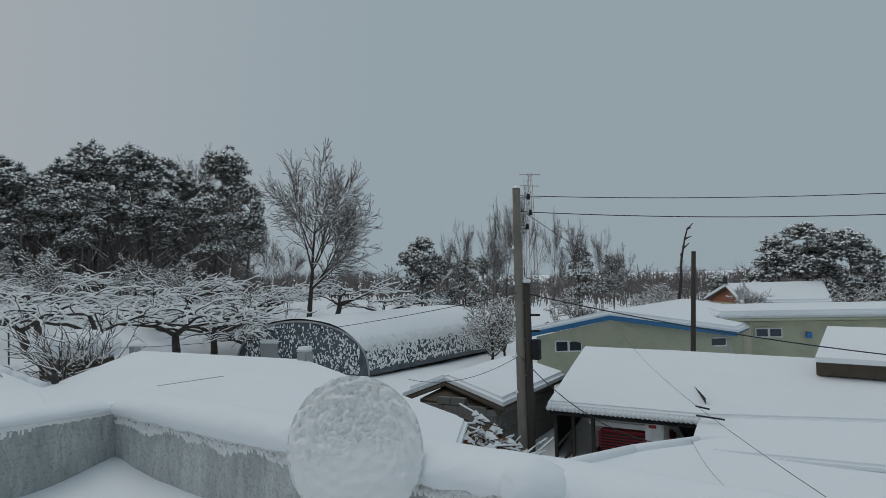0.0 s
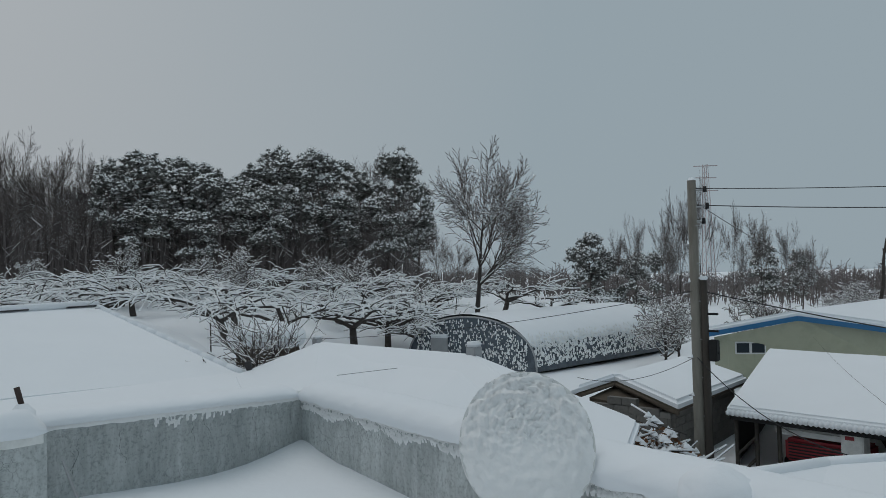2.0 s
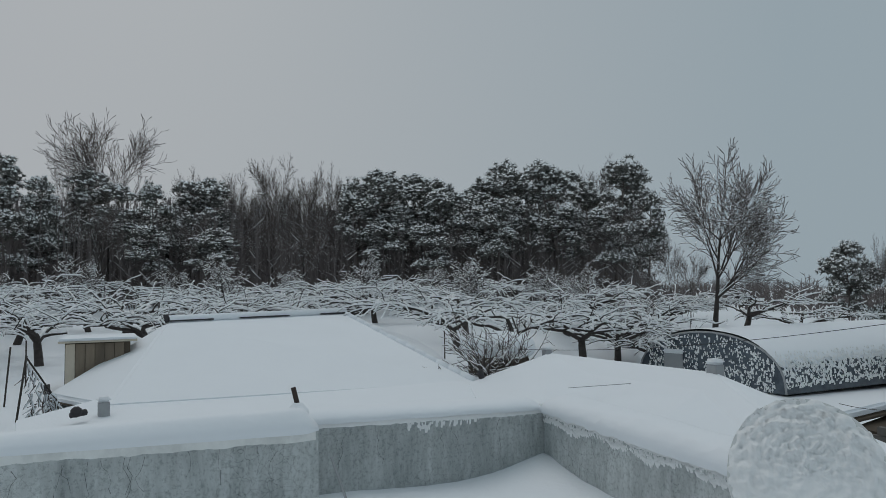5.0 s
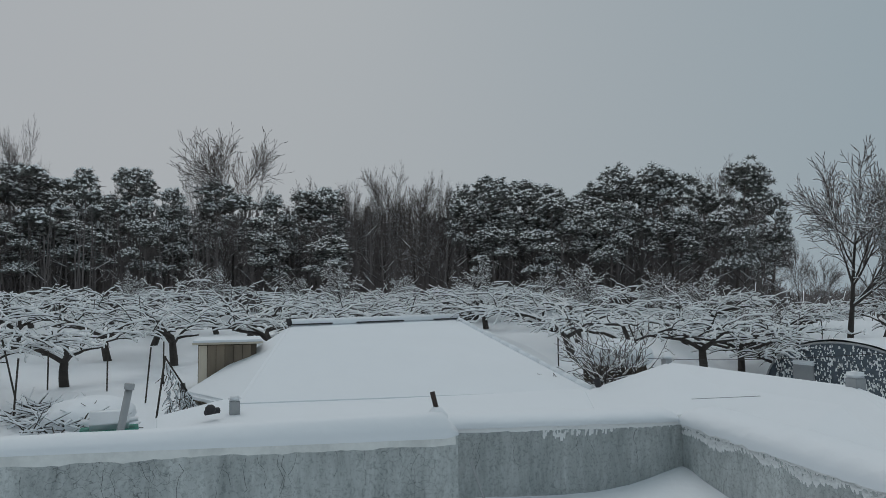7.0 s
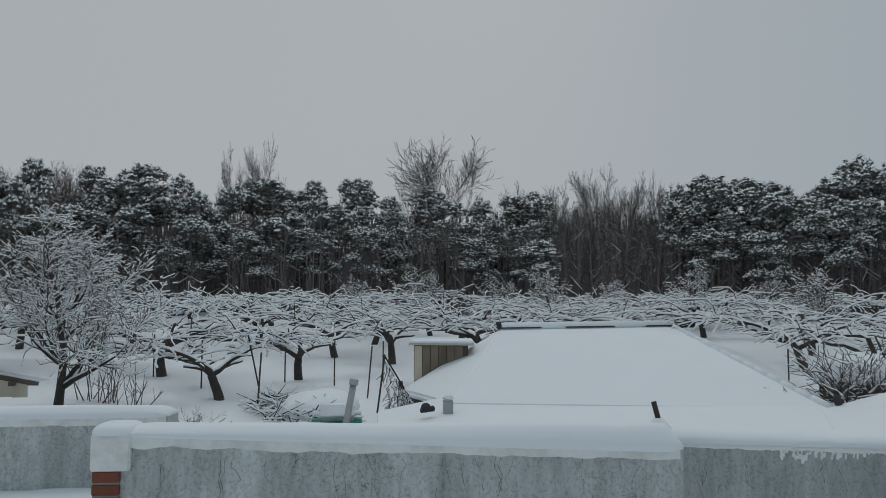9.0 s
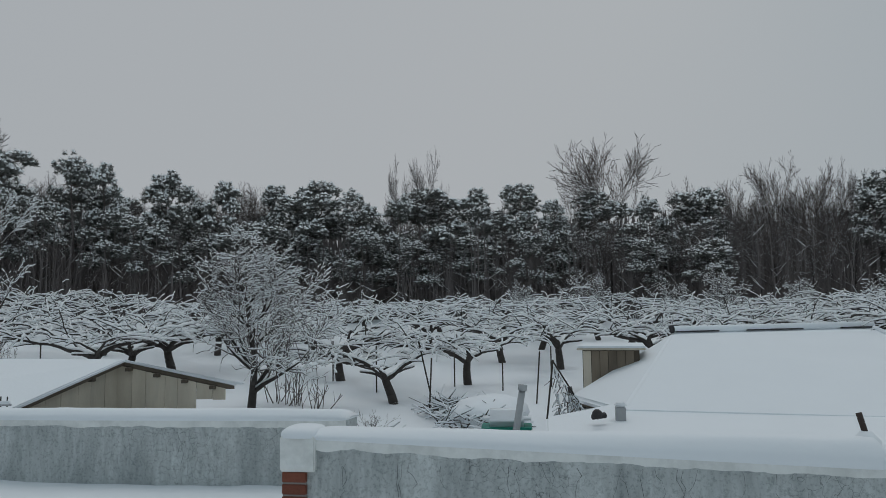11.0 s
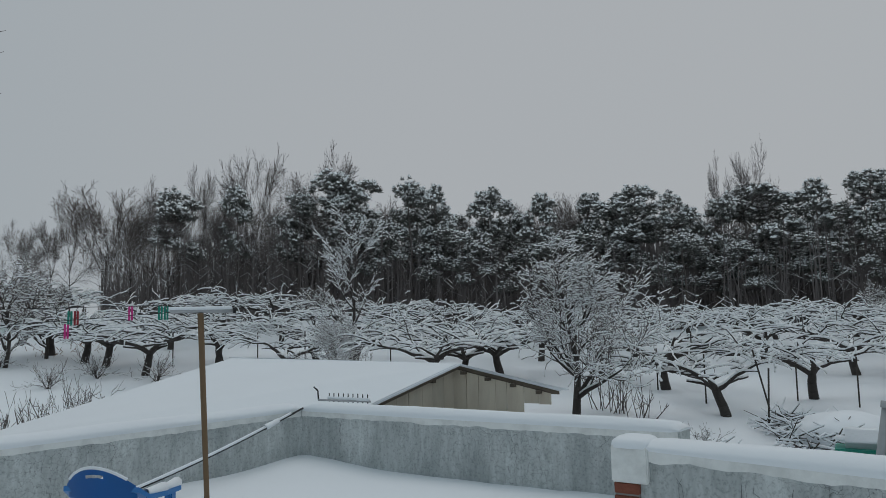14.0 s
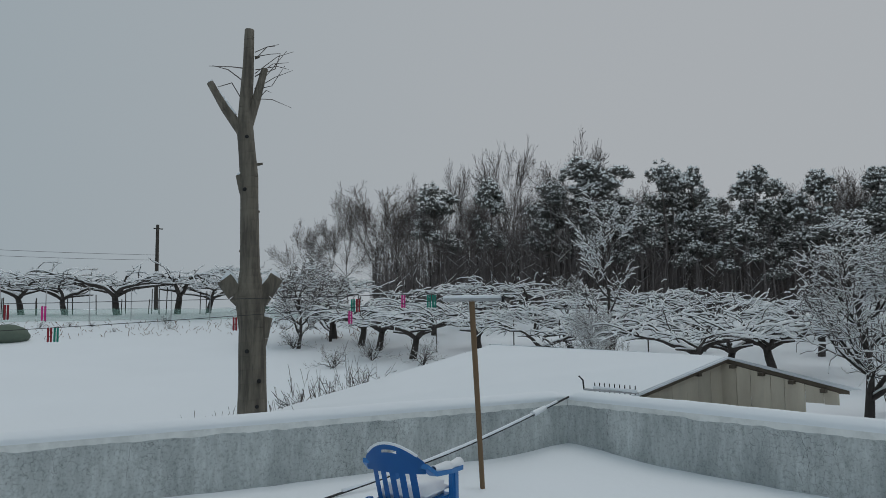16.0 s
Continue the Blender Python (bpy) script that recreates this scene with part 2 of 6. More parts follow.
def tubes(segs, sides=4):
    """Vertices and faces of one tapered tube for each (p0, p1, r0, r1)."""
    s = np.array([[*p0, *p1, r0, r1] for p0, p1, r0, r1 in segs], dtype=float)
    a, b = s[:, 0:3], s[:, 3:6]
    d = b - a
    d /= np.linalg.norm(d, axis=1, keepdims=True) + 1e-9
    ref = np.where(np.abs(d[:, 2:3]) > 0.9, np.array([[1.0, 0, 0]]), np.array([[0, 0, 1.0]]))
    u = np.cross(d, ref)
    u /= np.linalg.norm(u, axis=1, keepdims=True) + 1e-9
    w = np.cross(u, d)
    ring = []
    for k in range(sides):
        c, q = math.cos(2 * math.pi * k / sides + 0.5), math.sin(2 * math.pi * k / sides + 0.5)
        ring.append(u * c + w * q)
    v = np.zeros((len(s), 2 * sides, 3))
    for k in range(sides):
        v[:, k] = a + ring[k] * s[:, 6:7]
        v[:, sides + k] = b + ring[k] * s[:, 7:8]
    f = []
    for i in range(len(s)):
        o = i * 2 * sides
        for k in range(sides):
            j = (k + 1) % sides
            f.append((o + k, o + j, o + sides + j, o + sides + k))
        f.append(tuple(o + sides + k for k in range(sides)))
    return v.reshape(-1, 3).tolist(), f


def tube_part(name, segs, mat, parent=None, sides=4, label="", smooth=True):
    v, f = tubes(segs, sides)
    return raw_part(name, v, f, mat, parent, label, smooth)


def swept(name, pts, radii, mat, parent=None, sides=6, label=""):
    """One closed tube along a line of points."""
    v, f, n = [], [], len(pts)
    for i, (p, r) in enumerate(zip(pts, radii)):
        d = (pts[min(i + 1, n - 1)] - pts[max(i - 1, 0)]).normalized()
        a = d.cross(Vector((0, 0, 1)) if abs(d.z) < 0.9 else Vector((1, 0, 0))).normalized()
        b = a.cross(d)
        v += [p + (a * math.cos(6.28319 * k / sides) + b * math.sin(6.28319 * k / sides)) * r for k in range(sides)]
    for i in range(n - 1):
        for k in range(sides):
            j = (k + 1) % sides
            f.append((i * sides + k, i * sides + j, (i + 1) * sides + j, (i + 1) * sides + k))
    f += [tuple(reversed(range(sides))), tuple((n - 1) * sides + k for k in range(sides))]
    return raw_part(name, v, f, mat, parent, label, True)


def slab(polys, thick, mat, name, parent=None, label="", bevel=0.05):
    """A roof sheet: faces in 3D sharing corners, thickened downwards, with rounded edges."""
    bm = bmesh.new()
    seen = {}

    def vert(p):
        k = tuple(round(c, 3) for c in p)
        if k not in seen:
            seen[k] = bm.verts.new(p)
        return seen[k]
    top = [bm.faces.new([vert(p) for p in poly]) for poly in polys]
    bmesh.ops.recalc_face_normals(bm, faces=top)
    if sum(f.normal.z for f in top) < 0:
        bmesh.ops.reverse_faces(bm, faces=top)
    rim = [e for e in bm.edges if len(e.link_faces) == 1]
    down = {v: bm.verts.new(v.co - Vector((0, 0, thick))) for v in list(bm.verts)}
    for f in top:
        bm.faces.new([down[v] for v in reversed(f.verts[:])])
    for e in rim:
        a, b = e.verts
        bm.faces.new((a, b, down[b], down[a]))
    if bevel:
        bmesh.ops.bevel(bm, geom=[e for e in bm.edges if e.verts[0].co.z > -99 and e in set(rim)] + [e for e in bm.edges if len(e.link_faces) == 2 and all(f in top for f in e.link_faces)], offset=bevel, segments=3, affect="EDGES")
    return part(name, bm, mat, parent, label, smooth=False)


def inset_poly(polys, k, dz):
    c = sum((p for q in polys for p in q), Vector()) / sum(len(q) for q in polys)
    return [[Vector((c.x + (p.x - c.x) * k, c.y + (p.y - c.y) * k, p.z + dz)) for p in q] for q in polys]


def roof(name, label, polys, mat=DARKBOARD, snow=0.16, category="house"):
    """A house: snow blanket, roof sheet under it and walls to the ground."""
    t = thing(name, label, category)
    slab(polys, snow, SNOW, "snow_blanket", t, "thick fresh snow", bevel=snow * 0.45)
    slab(inset_poly(polys, 0.995, -snow - 0.004), 0.07, mat, "roof", t, bevel=0)
    return t


# ---- ground ----
def lerp(v, xs, ys):
    return float(np.interp(v, xs, ys))


def ground(x, y):
    dx, dy = x - O.x, y - O.y
    d, az = math.hypot(dx, dy), math.degrees(math.atan2(-dx, dy))
    if az < -100:
        az += 360
    ga = lerp(d, (0, 20, 40, 80, 150, 900), (-3.2, -3.2, -3.2, -2.9, -2.6, -2.2))
    gd = lerp(d, (0, 20, 39, 46, 60, 100, 900), (-3.2, -3.2, -2.9, -1.1, -1.0, -1.4, -2.0))
    wd = min(max((az - 31) / 6, 0), 1)
    ga = ga * (1 - wd) + gd * wd
    gb = lerp(d, (0, 12, 20, 26, 34, 60, 100, 900), (-3.2, -3.2, -2.1, -1.5, -1.2, 0.6, 3, 14))
    gc = lerp(d, (0, 12, 22, 30, 48, 53, 80, 900), (-3.2, -3.2, -2.4, -1.4, 0.4, 1.5, 2.2, 10))
    wb = min(max((az - 44) / 7, 0), 1)
    wc = min(max((az - 115.5) / 18, 0), 1)
    z = ga * (1 - wb) + gb * wb
    z = z * (1 - wc) + gc * wc
    z += lerp(az, (60, 72, 104, 110), (-0.015, 0.04, 0.05, 0.2))
    if az > 190 or az < -20:
        z = -3.2
    return z + 0.10 * noise.noise((x * 0.25, y * 0.25, 0)) + 0.04 * noise.noise((x * 1.1, y * 1.1, 3))


rings = [0.0] + [1.5 * 1.058 ** k for k in range(114)]
gv, gf, NA = [], [], 240
for r in rings:
    for k in range(NA):
        p = O + Vector((math.sin(6.28319 * k / NA) * r, math.cos(6.28319 * k / NA) * r, 0))
        gv.append((p.x, p.y, ground(p.x, p.y)))
for i in range(len(rings) - 1):
    for k in range(NA):
        j = (k + 1) % NA
        gf.append((i * NA + k, i * NA + j, (i + 1) * NA + j, (i + 1) * NA + k))
tagged(raw_part("ground", gv, gf, FIELD, smooth=True), "undulating snow-covered ground rising to a hillside", "ground", kind="structure")


# ---- roof terrace of our own house ----
U, V = Vector((0.985, -0.174, 0)), Vector((-0.03, 0.9995, 0))   # the building's two directions
C1 = Vector((-5.315, 6.129, 0))      # corner by the dish
C2 = Vector((-6.5, -3.55, 0))     # corner by the antenna


def terrace_floor():
    n, m = 60, 70
    v, f = [], []
    a0, b0 = C2 - V * 0.2 - U * 0.15, V
    for i in range(n + 1):
        for j in range(m + 1):
            q = a0 + U * (10.5 * i / n) + V * (11.6 * j / m)
            d1 = (q - C1).length
            drift = 0.14 * math.exp(-(d1 / 0.45) ** 1.3)
            d2 = (q - C2).length
            drift += 0.06 * math.exp(-(d2 / 0.6) ** 2)
            w = abs((q - C1).dot(V))
            drift += 0.02 * math.exp(-(w / 0.4) ** 2)
            drift += 0.11 * math.exp(-((q.y - 3.6) / 1.1) ** 2 - ((q.x + 5.3) / 0.9) ** 2)
            s = lerp(q.y, (-4, 6), (0.12, 0.07))
            v.append((q.x, q.y, s + drift + 0.03 * noise.noise((q.x * 0.8, q.y * 0.8, 1)) + 0.008 * noise.noise((q.x * 6, q.y * 6, 2))))
    for i in range(n):
        for j in range(m):
            a = i * (m + 1) + j
            f.append((a, a + m + 1, a + m + 2, a + 1))
    return v, f


tv, tf = terrace_floor()
tagged(raw_part("floor", tv, tf, SNOW, smooth=True), "smooth deep snow lying on the roof terrace", "floor", kind="structure")


def parapet(name, p0, p1, top, thick, outside, label, cap=0.13, seed=0, icy=0.0, over=0.018, cap_w=None, top1=None, cap1=None):
    """A rendered wall from p0 to p1 (its inner face) with a pale lip, real hairline cracks and a rounded cap of snow."""
    rnd = random.Random(seed)
    d = p1 - p0
    L = d.length
    d.normalize()
    fall = (top if top1 is None else top1) - top
    swell = (cap if cap1 is None else cap1) - cap
    t = thing(name, label, "wall", kind="structure")
    # body, finely divided and slightly uneven
    n = max(8, int(L / 0.08))
    zs = [-0.6, -0.2, 0.0, 0.12, 0.24, 0.36, 0.48, top - 0.1, top - 0.06, top]
    v, f = [], []
    for side in (0, 1):
        for i in range(n + 1):
            for z in zs:
                q = p0 + d * (L * i / n) + outside * (thick * side)
                o = 0.008 * noise.noise((q.x * 2, q.y * 2, z * 3 + side * 9)) + (0.012 if z > top - 0.08 and side == 0 else 0)
                q = q - outside * o if side == 0 else q
                v.append((q.x, q.y, z + (fall * i / n if z > top - 0.15 else 0)))
    m = len(zs)
    for side in (0, 1):
        o = side * (n + 1) * m
        for i in range(n):
            for k in range(m - 1):
                a = o + i * m + k
                f.append((a, a + m, a + m + 1, a + 1) if side == 0 else (a + 1, a + m + 1, a + m, a))
    o = (n + 1) * m
    for i in range(n):
        a = i * m + m - 1
        f.append((a, a + m, a + m + o, a + o))
    for i in (0, n):
        for k in range(m - 1):
            a = i * m + k
            f.append((a, a + 1, a + 1 + o, a + o))
    raw_part("wall", v, f, CONCRETE, t)
    # pale lip under the snow with a ragged lower edge
    v, f = [], []
    for i in range(n * 2 + 1):
        q = p0 + d * (0.02 + (L - 0.04) * i / (n * 2)) - outside * 0.017
        low = top - (0.045 if icy else 0.068) + 0.016 * noise.noise((q.x * 5, q.y * 5, 7 + seed)) + 0.01 * noise.noise((q.x * 19, q.y * 19, seed)) + fall * i / (n * 2)
        v += [(q.x, q.y, top + fall * i / (n * 2) + 0.01), (q.x, q.y, low), tuple(Vector((q.x, q.y, low)) + outside * 0.012)]
    for i in range(n * 2):
        a = i * 3
        f += [(a, a + 1, a + 4, a + 3), (a + 1, a + 2, a + 5, a + 4)]
    raw_part("lip", v, f, LIMEWASH if not icy else FROST, t, "pale flaking lip")
    # snow cap
    v, f = [], []
    cw = cap_w or thick
    prof = [(-over, -0.025), (-over - 0.012, 0.02), (-over, 0.06), (-over + 0.03, 0.095), (0.03, 0.118), (cw * 0.35, 0.13), (cw * 0.7, 0.132), (cw, 0.115), (cw + 0.04, 0.07), (cw + 0.05, 0.0)]
    k = len(prof)
    for i in range(n + 1):
        e = min(1, min(i, n - i) * L / n / 0.10) ** 0.5
        for a, h in prof:
            q = p0 + d * (L * i / n) + outside * a
            g = noise.noise((q.x * 1.2, q.y * 1.2, seed)) * 0.12 + noise.noise((q.x * 5, q.y * 5, seed)) * 0.06
            v.append((q.x, q.y, top + fall * i / n + (h * (1 + g)) * (cap + swell * i / n) / 0.13 * (0.25 + 0.75 * e) + (icy * 0.03 * noise.noise((q.x * 15, q.y * 15, h * 30)) if a < 0.04 else 0)))
    for i in range(n):
        for j in range(k - 1):
            a = i * k + j
            f.append((a, a + 1, a + k + 1, a + k))
    f.append(tuple(range(k)))
    f.append(tuple(n * k + j for j in reversed(range(k))))
    raw_part("snow_cap", v, f, SNOW, t, "rounded cap of snow", smooth=True)
    return t


def cracks(parent, p0, d, L, top, inward, seed, count, dense=None):
    """Thin recess-dark cracks as narrow ribbons 3 mm proud of the render."""
    rnd = random.Random(seed)
    for c in range(count):
        a = rnd.uniform(0.1, L - 0.1)
        z, segs = top - 0.02, []
        x = a
        for s in range(rnd.randint(3, 7)):
            nx, nz = x + rnd.uniform(-0.03, 0.03), z - rnd.uniform(0.02, 0.07)
            w = 0.0014 * rnd.uniform(0.4, 1)
            segs.append((p0 + d * x + inward * 0.014 + Vector((0, 0, z)), p0 + d * nx + inward * 0.014 + Vector((0, 0, nz)), w, w))
            x, z = nx, nz
        tube_part("crack", segs, CRACK, parent, 4)


# west run: wall by the dish corner, projecting middle wall, far wall
w1 = parapet("wall_west_recess", C1 - V * 2.4, C1, 0.69, 0.2, -U, "low grey concrete parapet with crusted snow along its top", cap=0.07, seed=3, top1=0.58, icy=0.3, over=0.03, cap_w=0.3)
cracks(w1, C1 - V * 2.4, V, 2.4, 0.57, U, 5, 6)
W2A, W2B = Vector((-4.89, 0.62, 0)), Vector((-4.86, 3.98, 0))
w2 = parapet("wall_west_middle", W2A, W2B, 0.81, 0.2, -U, "cracked grey concrete parapet under a smooth snow cap", cap=0.045, seed=8, top1=0.7, cap1=0.135)
w2d = (W2B - W2A).normalized()
cracks(w2, W2A, w2d, 3.2, 0.68, U, 11, 20)
w3 = parapet("wall_west_far", C2, C2 + V * 4.0, 0.66, 0.16, -U, "blue-grey concrete parapet with rain streaks and a snow cap", cap=0.075, seed=13)
cracks(w3, C2, V, 3.9, 0.58, U, 15, 4)
w4 = parapet("wall_north", C2, C2 + U * 9.0, 0.66, 0.16, -V, "long blue-grey concrete parapet with a snow cap", cap=0.075, seed=21)
cracks(w4, C2, U, 9.0, 0.58, V, 23, 5)
w5 = parapet("wall_south", C1, C1 + U * 7.5, 0.569, 0.22, V, "concrete parapet plastered with wind-blown snow", cap=0.12, seed=31, icy=1.0, over=0.05, cap_w=0.3)


def wind_crust(parent, p0, d, L, inward, top, depth, count, seed):
    """Clots of wind-driven snow clinging to the upper face of a wall."""
    rnd = random.Random(seed)
    v, f = [], []
    for k in range(count):
        a = rnd.uniform(0, L)
        edge = depth * (0.75 + 0.5 * noise.noise((a * 3, seed, 0)))
        z = top + 0.02 - edge * rnd.random() ** 1.4
        s, h = rnd.uniform(0.006, 0.02), rnd.uniform(0.012, 0.034)
        p = p0 + d * a + inward * 0.012 + Vector((0, 0, z))
        o = len(v)
        ring = 6
        for j in range(ring):
            c, q = math.cos(6.283 * j / ring) * rnd.uniform(0.7, 1.2), math.sin(6.283 * j / ring)
            v.append(p + d * (s * c) + Vector((0, 0, h * q * (1.3 if q < 0 else 0.8))) - inward * 0.01)
        v.append(p + inward * (s * 0.9) + Vector((0, 0, h * 0.2)))
        f += [(o + j, o + (j + 1) % ring, o + ring) for j in range(ring)]
    tagged(raw_part("wind_crust", v, f, FROST, parent, "clots of wind-driven snow", smooth=True), kind="stuff")


wind_crust(w5, C1, U, 7.4, -V, 0.569, 0.15, 5000, 2)
wind_crust(w1, C1, -V, 1.3, U, 0.59, 0.08, 260, 3)

# closed sides of our own house below the terrace, and its return walls
def house_body():
    t = thing("own_house", "plain rendered house body under the roof terrace", "house", kind="structure")
    pts = [C2 - V * 0.16 - U * 0.16, C2 + U * 9.1 - V * 0.16, C1 + U * 7.6 + V * 0.22, C1 + V * 0.22 - U * 0.2]
    v = [(p.x, p.y, z) for z in (-3.4, -0.35) for p in pts]
    raw_part("wall", v, [(0, 1, 5, 4), (1, 2, 6, 5), (2, 3, 7, 6), (3, 0, 4, 7), (4, 5, 6, 7)], CONCRETE, t)
    return t


house_body()
E1, E2 = C2 + U * 9.0, C1 + U * 7.5
parapet("wall_east", E1, E2, 0.62, 0.2, U, "plain concrete parapet with a snow cap", seed=41)


def end_pier():
    """The stuccoed brick end of the middle wall, with the snow bulging over it."""
    t = thing("brick_pier", "red brick pier with a white rendered head under snow", "pillar", kind="structure")
    p = W2A - w2d * 0.02 + Vector((0, 0, 0.12))
    m = Matrix.Translation(p) @ Matrix.Rotation(math.atan2(w2d.y, w2d.x), 4, "Z")
    part("rendered_head", box_bm(-0.1, -0.04, 0.49, 0.12, 0.22, 0.7, 0.008), LIMEWASH, t).matrix_world = m
    part("mortar", box_bm(-0.085, -0.02, -0.3, 0.06, 0.2, 0.486), MORTAR, t).matrix_world = m
    for k in range(10):
        b = part("brick", box_bm(-0.09, -0.026, 0.425 - 0.072 * k, 0.062, 0.07, 0.486 - 0.072 * k, 0.004), BRICK, t)
        b.matrix_world = m
        b = part("brick", box_bm(-0.09, 0.078, 0.425 - 0.072 * k, 0.062, 0.206, 0.486 - 0.072 * k, 0.004), BRICK, t)
        b.matrix_world = m
    v, f = [], []
    for i in range(9):
        for j in range(12):
            th, ph = math.pi / 2 * i / 8, 2 * math.pi * j / 12
            sx = math.copysign(abs(math.cos(ph)) ** 0.5, math.cos(ph)) * math.sin(th) ** 0.5
            sy = math.copysign(abs(math.sin(ph)) ** 0.5, math.sin(ph)) * math.sin(th) ** 0.5
            v.append((0.01 + 0.122 * sx, 0.09 + 0.142 * sy, 0.69 + 0.06 * math.cos(th) ** 0.6))
    for i in range(8):
        for j in range(12):
            f.append((i * 12 + j, i * 12 + (j + 1) % 12, (i + 1) * 12 + (j + 1) % 12, (i + 1) * 12 + j))
    raw_part("snow_cap", v, f, SNOW, t, smooth=True).matrix_world = m


end_pier()


# ---- neighbouring houses ----
def neighbour_hip():
    RL, RR = P(80.8, 28, 0.6), P(68.0, 33, 0.62)
    FL, FR, BL, BR = P(84.6, 20.5, -1.2), P(58.2, 22.4, -1.2), P(88.4, 24.2, -1.25), P(62, 39, -1.2)
    t = roof("neighbour_house", "single-storey house with a hipped roof under smooth deep snow", [[RL, RR, FR, FL], [RL, FL, BL], [RR, RL, BL, BR], [RR, BR, FR]])
    low = [[P(84.9, 21.4, -1.1), P(58.4, 23.4, -1.1), P(55, 12, -1.9), P(74, 10.5, -1.9), P(90.4, 12.5, -1.82), P(90.3, 20.0, -1.33)]]
    slab(low, 0.14, SNOW, "lower_snow", t, "smooth snow on the lower roof", 0.06)
    slab(inset_poly(low, 0.99, -0.15), 0.06, DARKBOARD, "lower_roof", t, bevel=0)
    cs = [FL, FR, BR, BL]
    c = sum(cs, Vector()) / 4
    ins = [c + (q - c) * 0.93 for q in cs]
    v = [(q.x, q.y, z) for z in (-3.5, -1.45) for q in ins]
    raw_part("wall", v, [(0, 1, 5, 4), (1, 2, 6, 5), (2, 3, 7, 6), (3, 0, 4, 7)], CONCRETE, t)
    # ridge roll with dark tile showing at its foot
    d = (RR - RL).normalized()
    side = Vector((-d.y, d.x, 0))
    if side.dot(O - RL) < 0:
        side = -side
    segs = []
    rnd = random.Random(4)
    a = 0.0
    while a < (RR - RL).length - 0.4:
        s = rnd.uniform(0.4, 1.2)
        if rnd.random() < 0.75:
            segs.append((RL + d * a + side * 0.13 + Vector((0, 0, 0.035)), RL + d * (a + s) + side * 0.13 + Vector((0, 0, 0.035)), 0.03, 0.03))
        a += s
    for s in segs:
        tube_part("ridge_tile", [s], TILE, t, 5)
    tube_part("ridge_snow", [(RL + Vector((0, 0, 0.1)), RR + Vector((0, 0, 0.12)), 0.14, 0.14)], SNOW, t, 8)
    for a, b in ((RR, FR),):
        n = 14
        segs = []
        for k in range(n):
            p, q = a.lerp(b, k / n), a.lerp(b, (k + 1) / n)
            r = 0.1 + 0.03 * noise.noise((k * 0.9, a.x, 0))
            segs.append((p + Vector((0, 0, 0.02)), q + Vector((0, 0, 0.02)), r, r))
        tagged(tube_part("hip_snow", segs, SNOW, t, 8), kind="stuff")
    for q in (RL, BL, FR + Vector((0.2, 0.1, 0.1))):
        tube_part("tile_end", [(q + Vector((0, 0, -0.02)), q + Vector((-0.04, -0.05, 0.26)), 0.09, 0.11)], TILE, t, 7)
    q = P(86.5, 19.0, -1.06)
    tube_part("tile_end", [(q - heading(86.5) * 0.3, q - heading(86.5) * 0.45, 0.13, 0.1)], TILE, t, 9)
    tube_part("tile_end", [(q + Vector((-0.1, 0.2, -0.08)), q + Vector((0.1, -0.12, -0.1)), 0.08, 0.07)], TILE, t, 7)
    return t


neighbour_hip()


def vent_box(m, label):
    t = thing("chimney", label, "chimney", m)
    part("flue", box_bm(-0.22, -0.22, -0.4, 0.22, 0.22, 0.22, 0.02), STEEL, t)
    part("snow_cap", box_bm(-0.27, -0.27, 0.224, 0.27, 0.27, 0.42, 0.085), SNOW, t, smooth=True)
    return t


vent_box(Matrix.Translation(P(84.8, 19.6, -1.12)) @ Matrix.Scale(0.58, 4), "short grey flue box with a cap of snow on the roof")


def second_house():
    RL, RR = P(52.8, 24.5, -0.52), P(40.9, 19.2, -0.52)
    ER, FR, FL, VL, BB = P(28.5, 15.6, -1.5), P(30, 12.5, -1.8), P(55, 11.8, -1.9), P(58.9, 22, -1.18), P(44, 30, -1.6)
    t = roof("farm_house", "low house with a broad snow-covered roof and wooden eaves", [[RL, RR, FR, FL], [RR, ER, FR], [RL, FL, VL], [RR, RL, BB], [RL, VL, BB], [RR, BB, ER]])
    cs = [FL, FR, ER, BB, VL]
    c = sum(cs, Vector()) / 5
    ins = [c + (q - c) * 0.9 for q in cs]
    v = [(q.x, q.y, z) for z in (-3.5, -1.75) for q in ins]
    raw_part("wall", v, [(i, (i + 1) % 5, 5 + (i + 1) % 5, 5 + i) for i in range(5)], BLOCK, t)
    tube_part("bare_batten", [(P(51.5, 18.6, -0.88), P(46.9, 18.8, -0.78), 0.009, 0.009)], STEEL, t, 5)
    return t


second_house()
vent_box(Matrix.Translation(P(40.9, 19.4, -0.5)) @ Matrix.Scale(0.7, 4), "short square chimney with a pad of snow")
vent_box(Matrix.Translation(P(52.9, 24.6, -0.55)) @ Matrix.Scale(0.55, 4), "small stub chimney with a pad of snow")


def frame_of(a, b):
    """A pose at a whose x runs to b, levelled."""
    d = b - a
    return Matrix.Translation(a) @ Matrix.Rotation(math.atan2(d.y, d.x), 4, "Z")


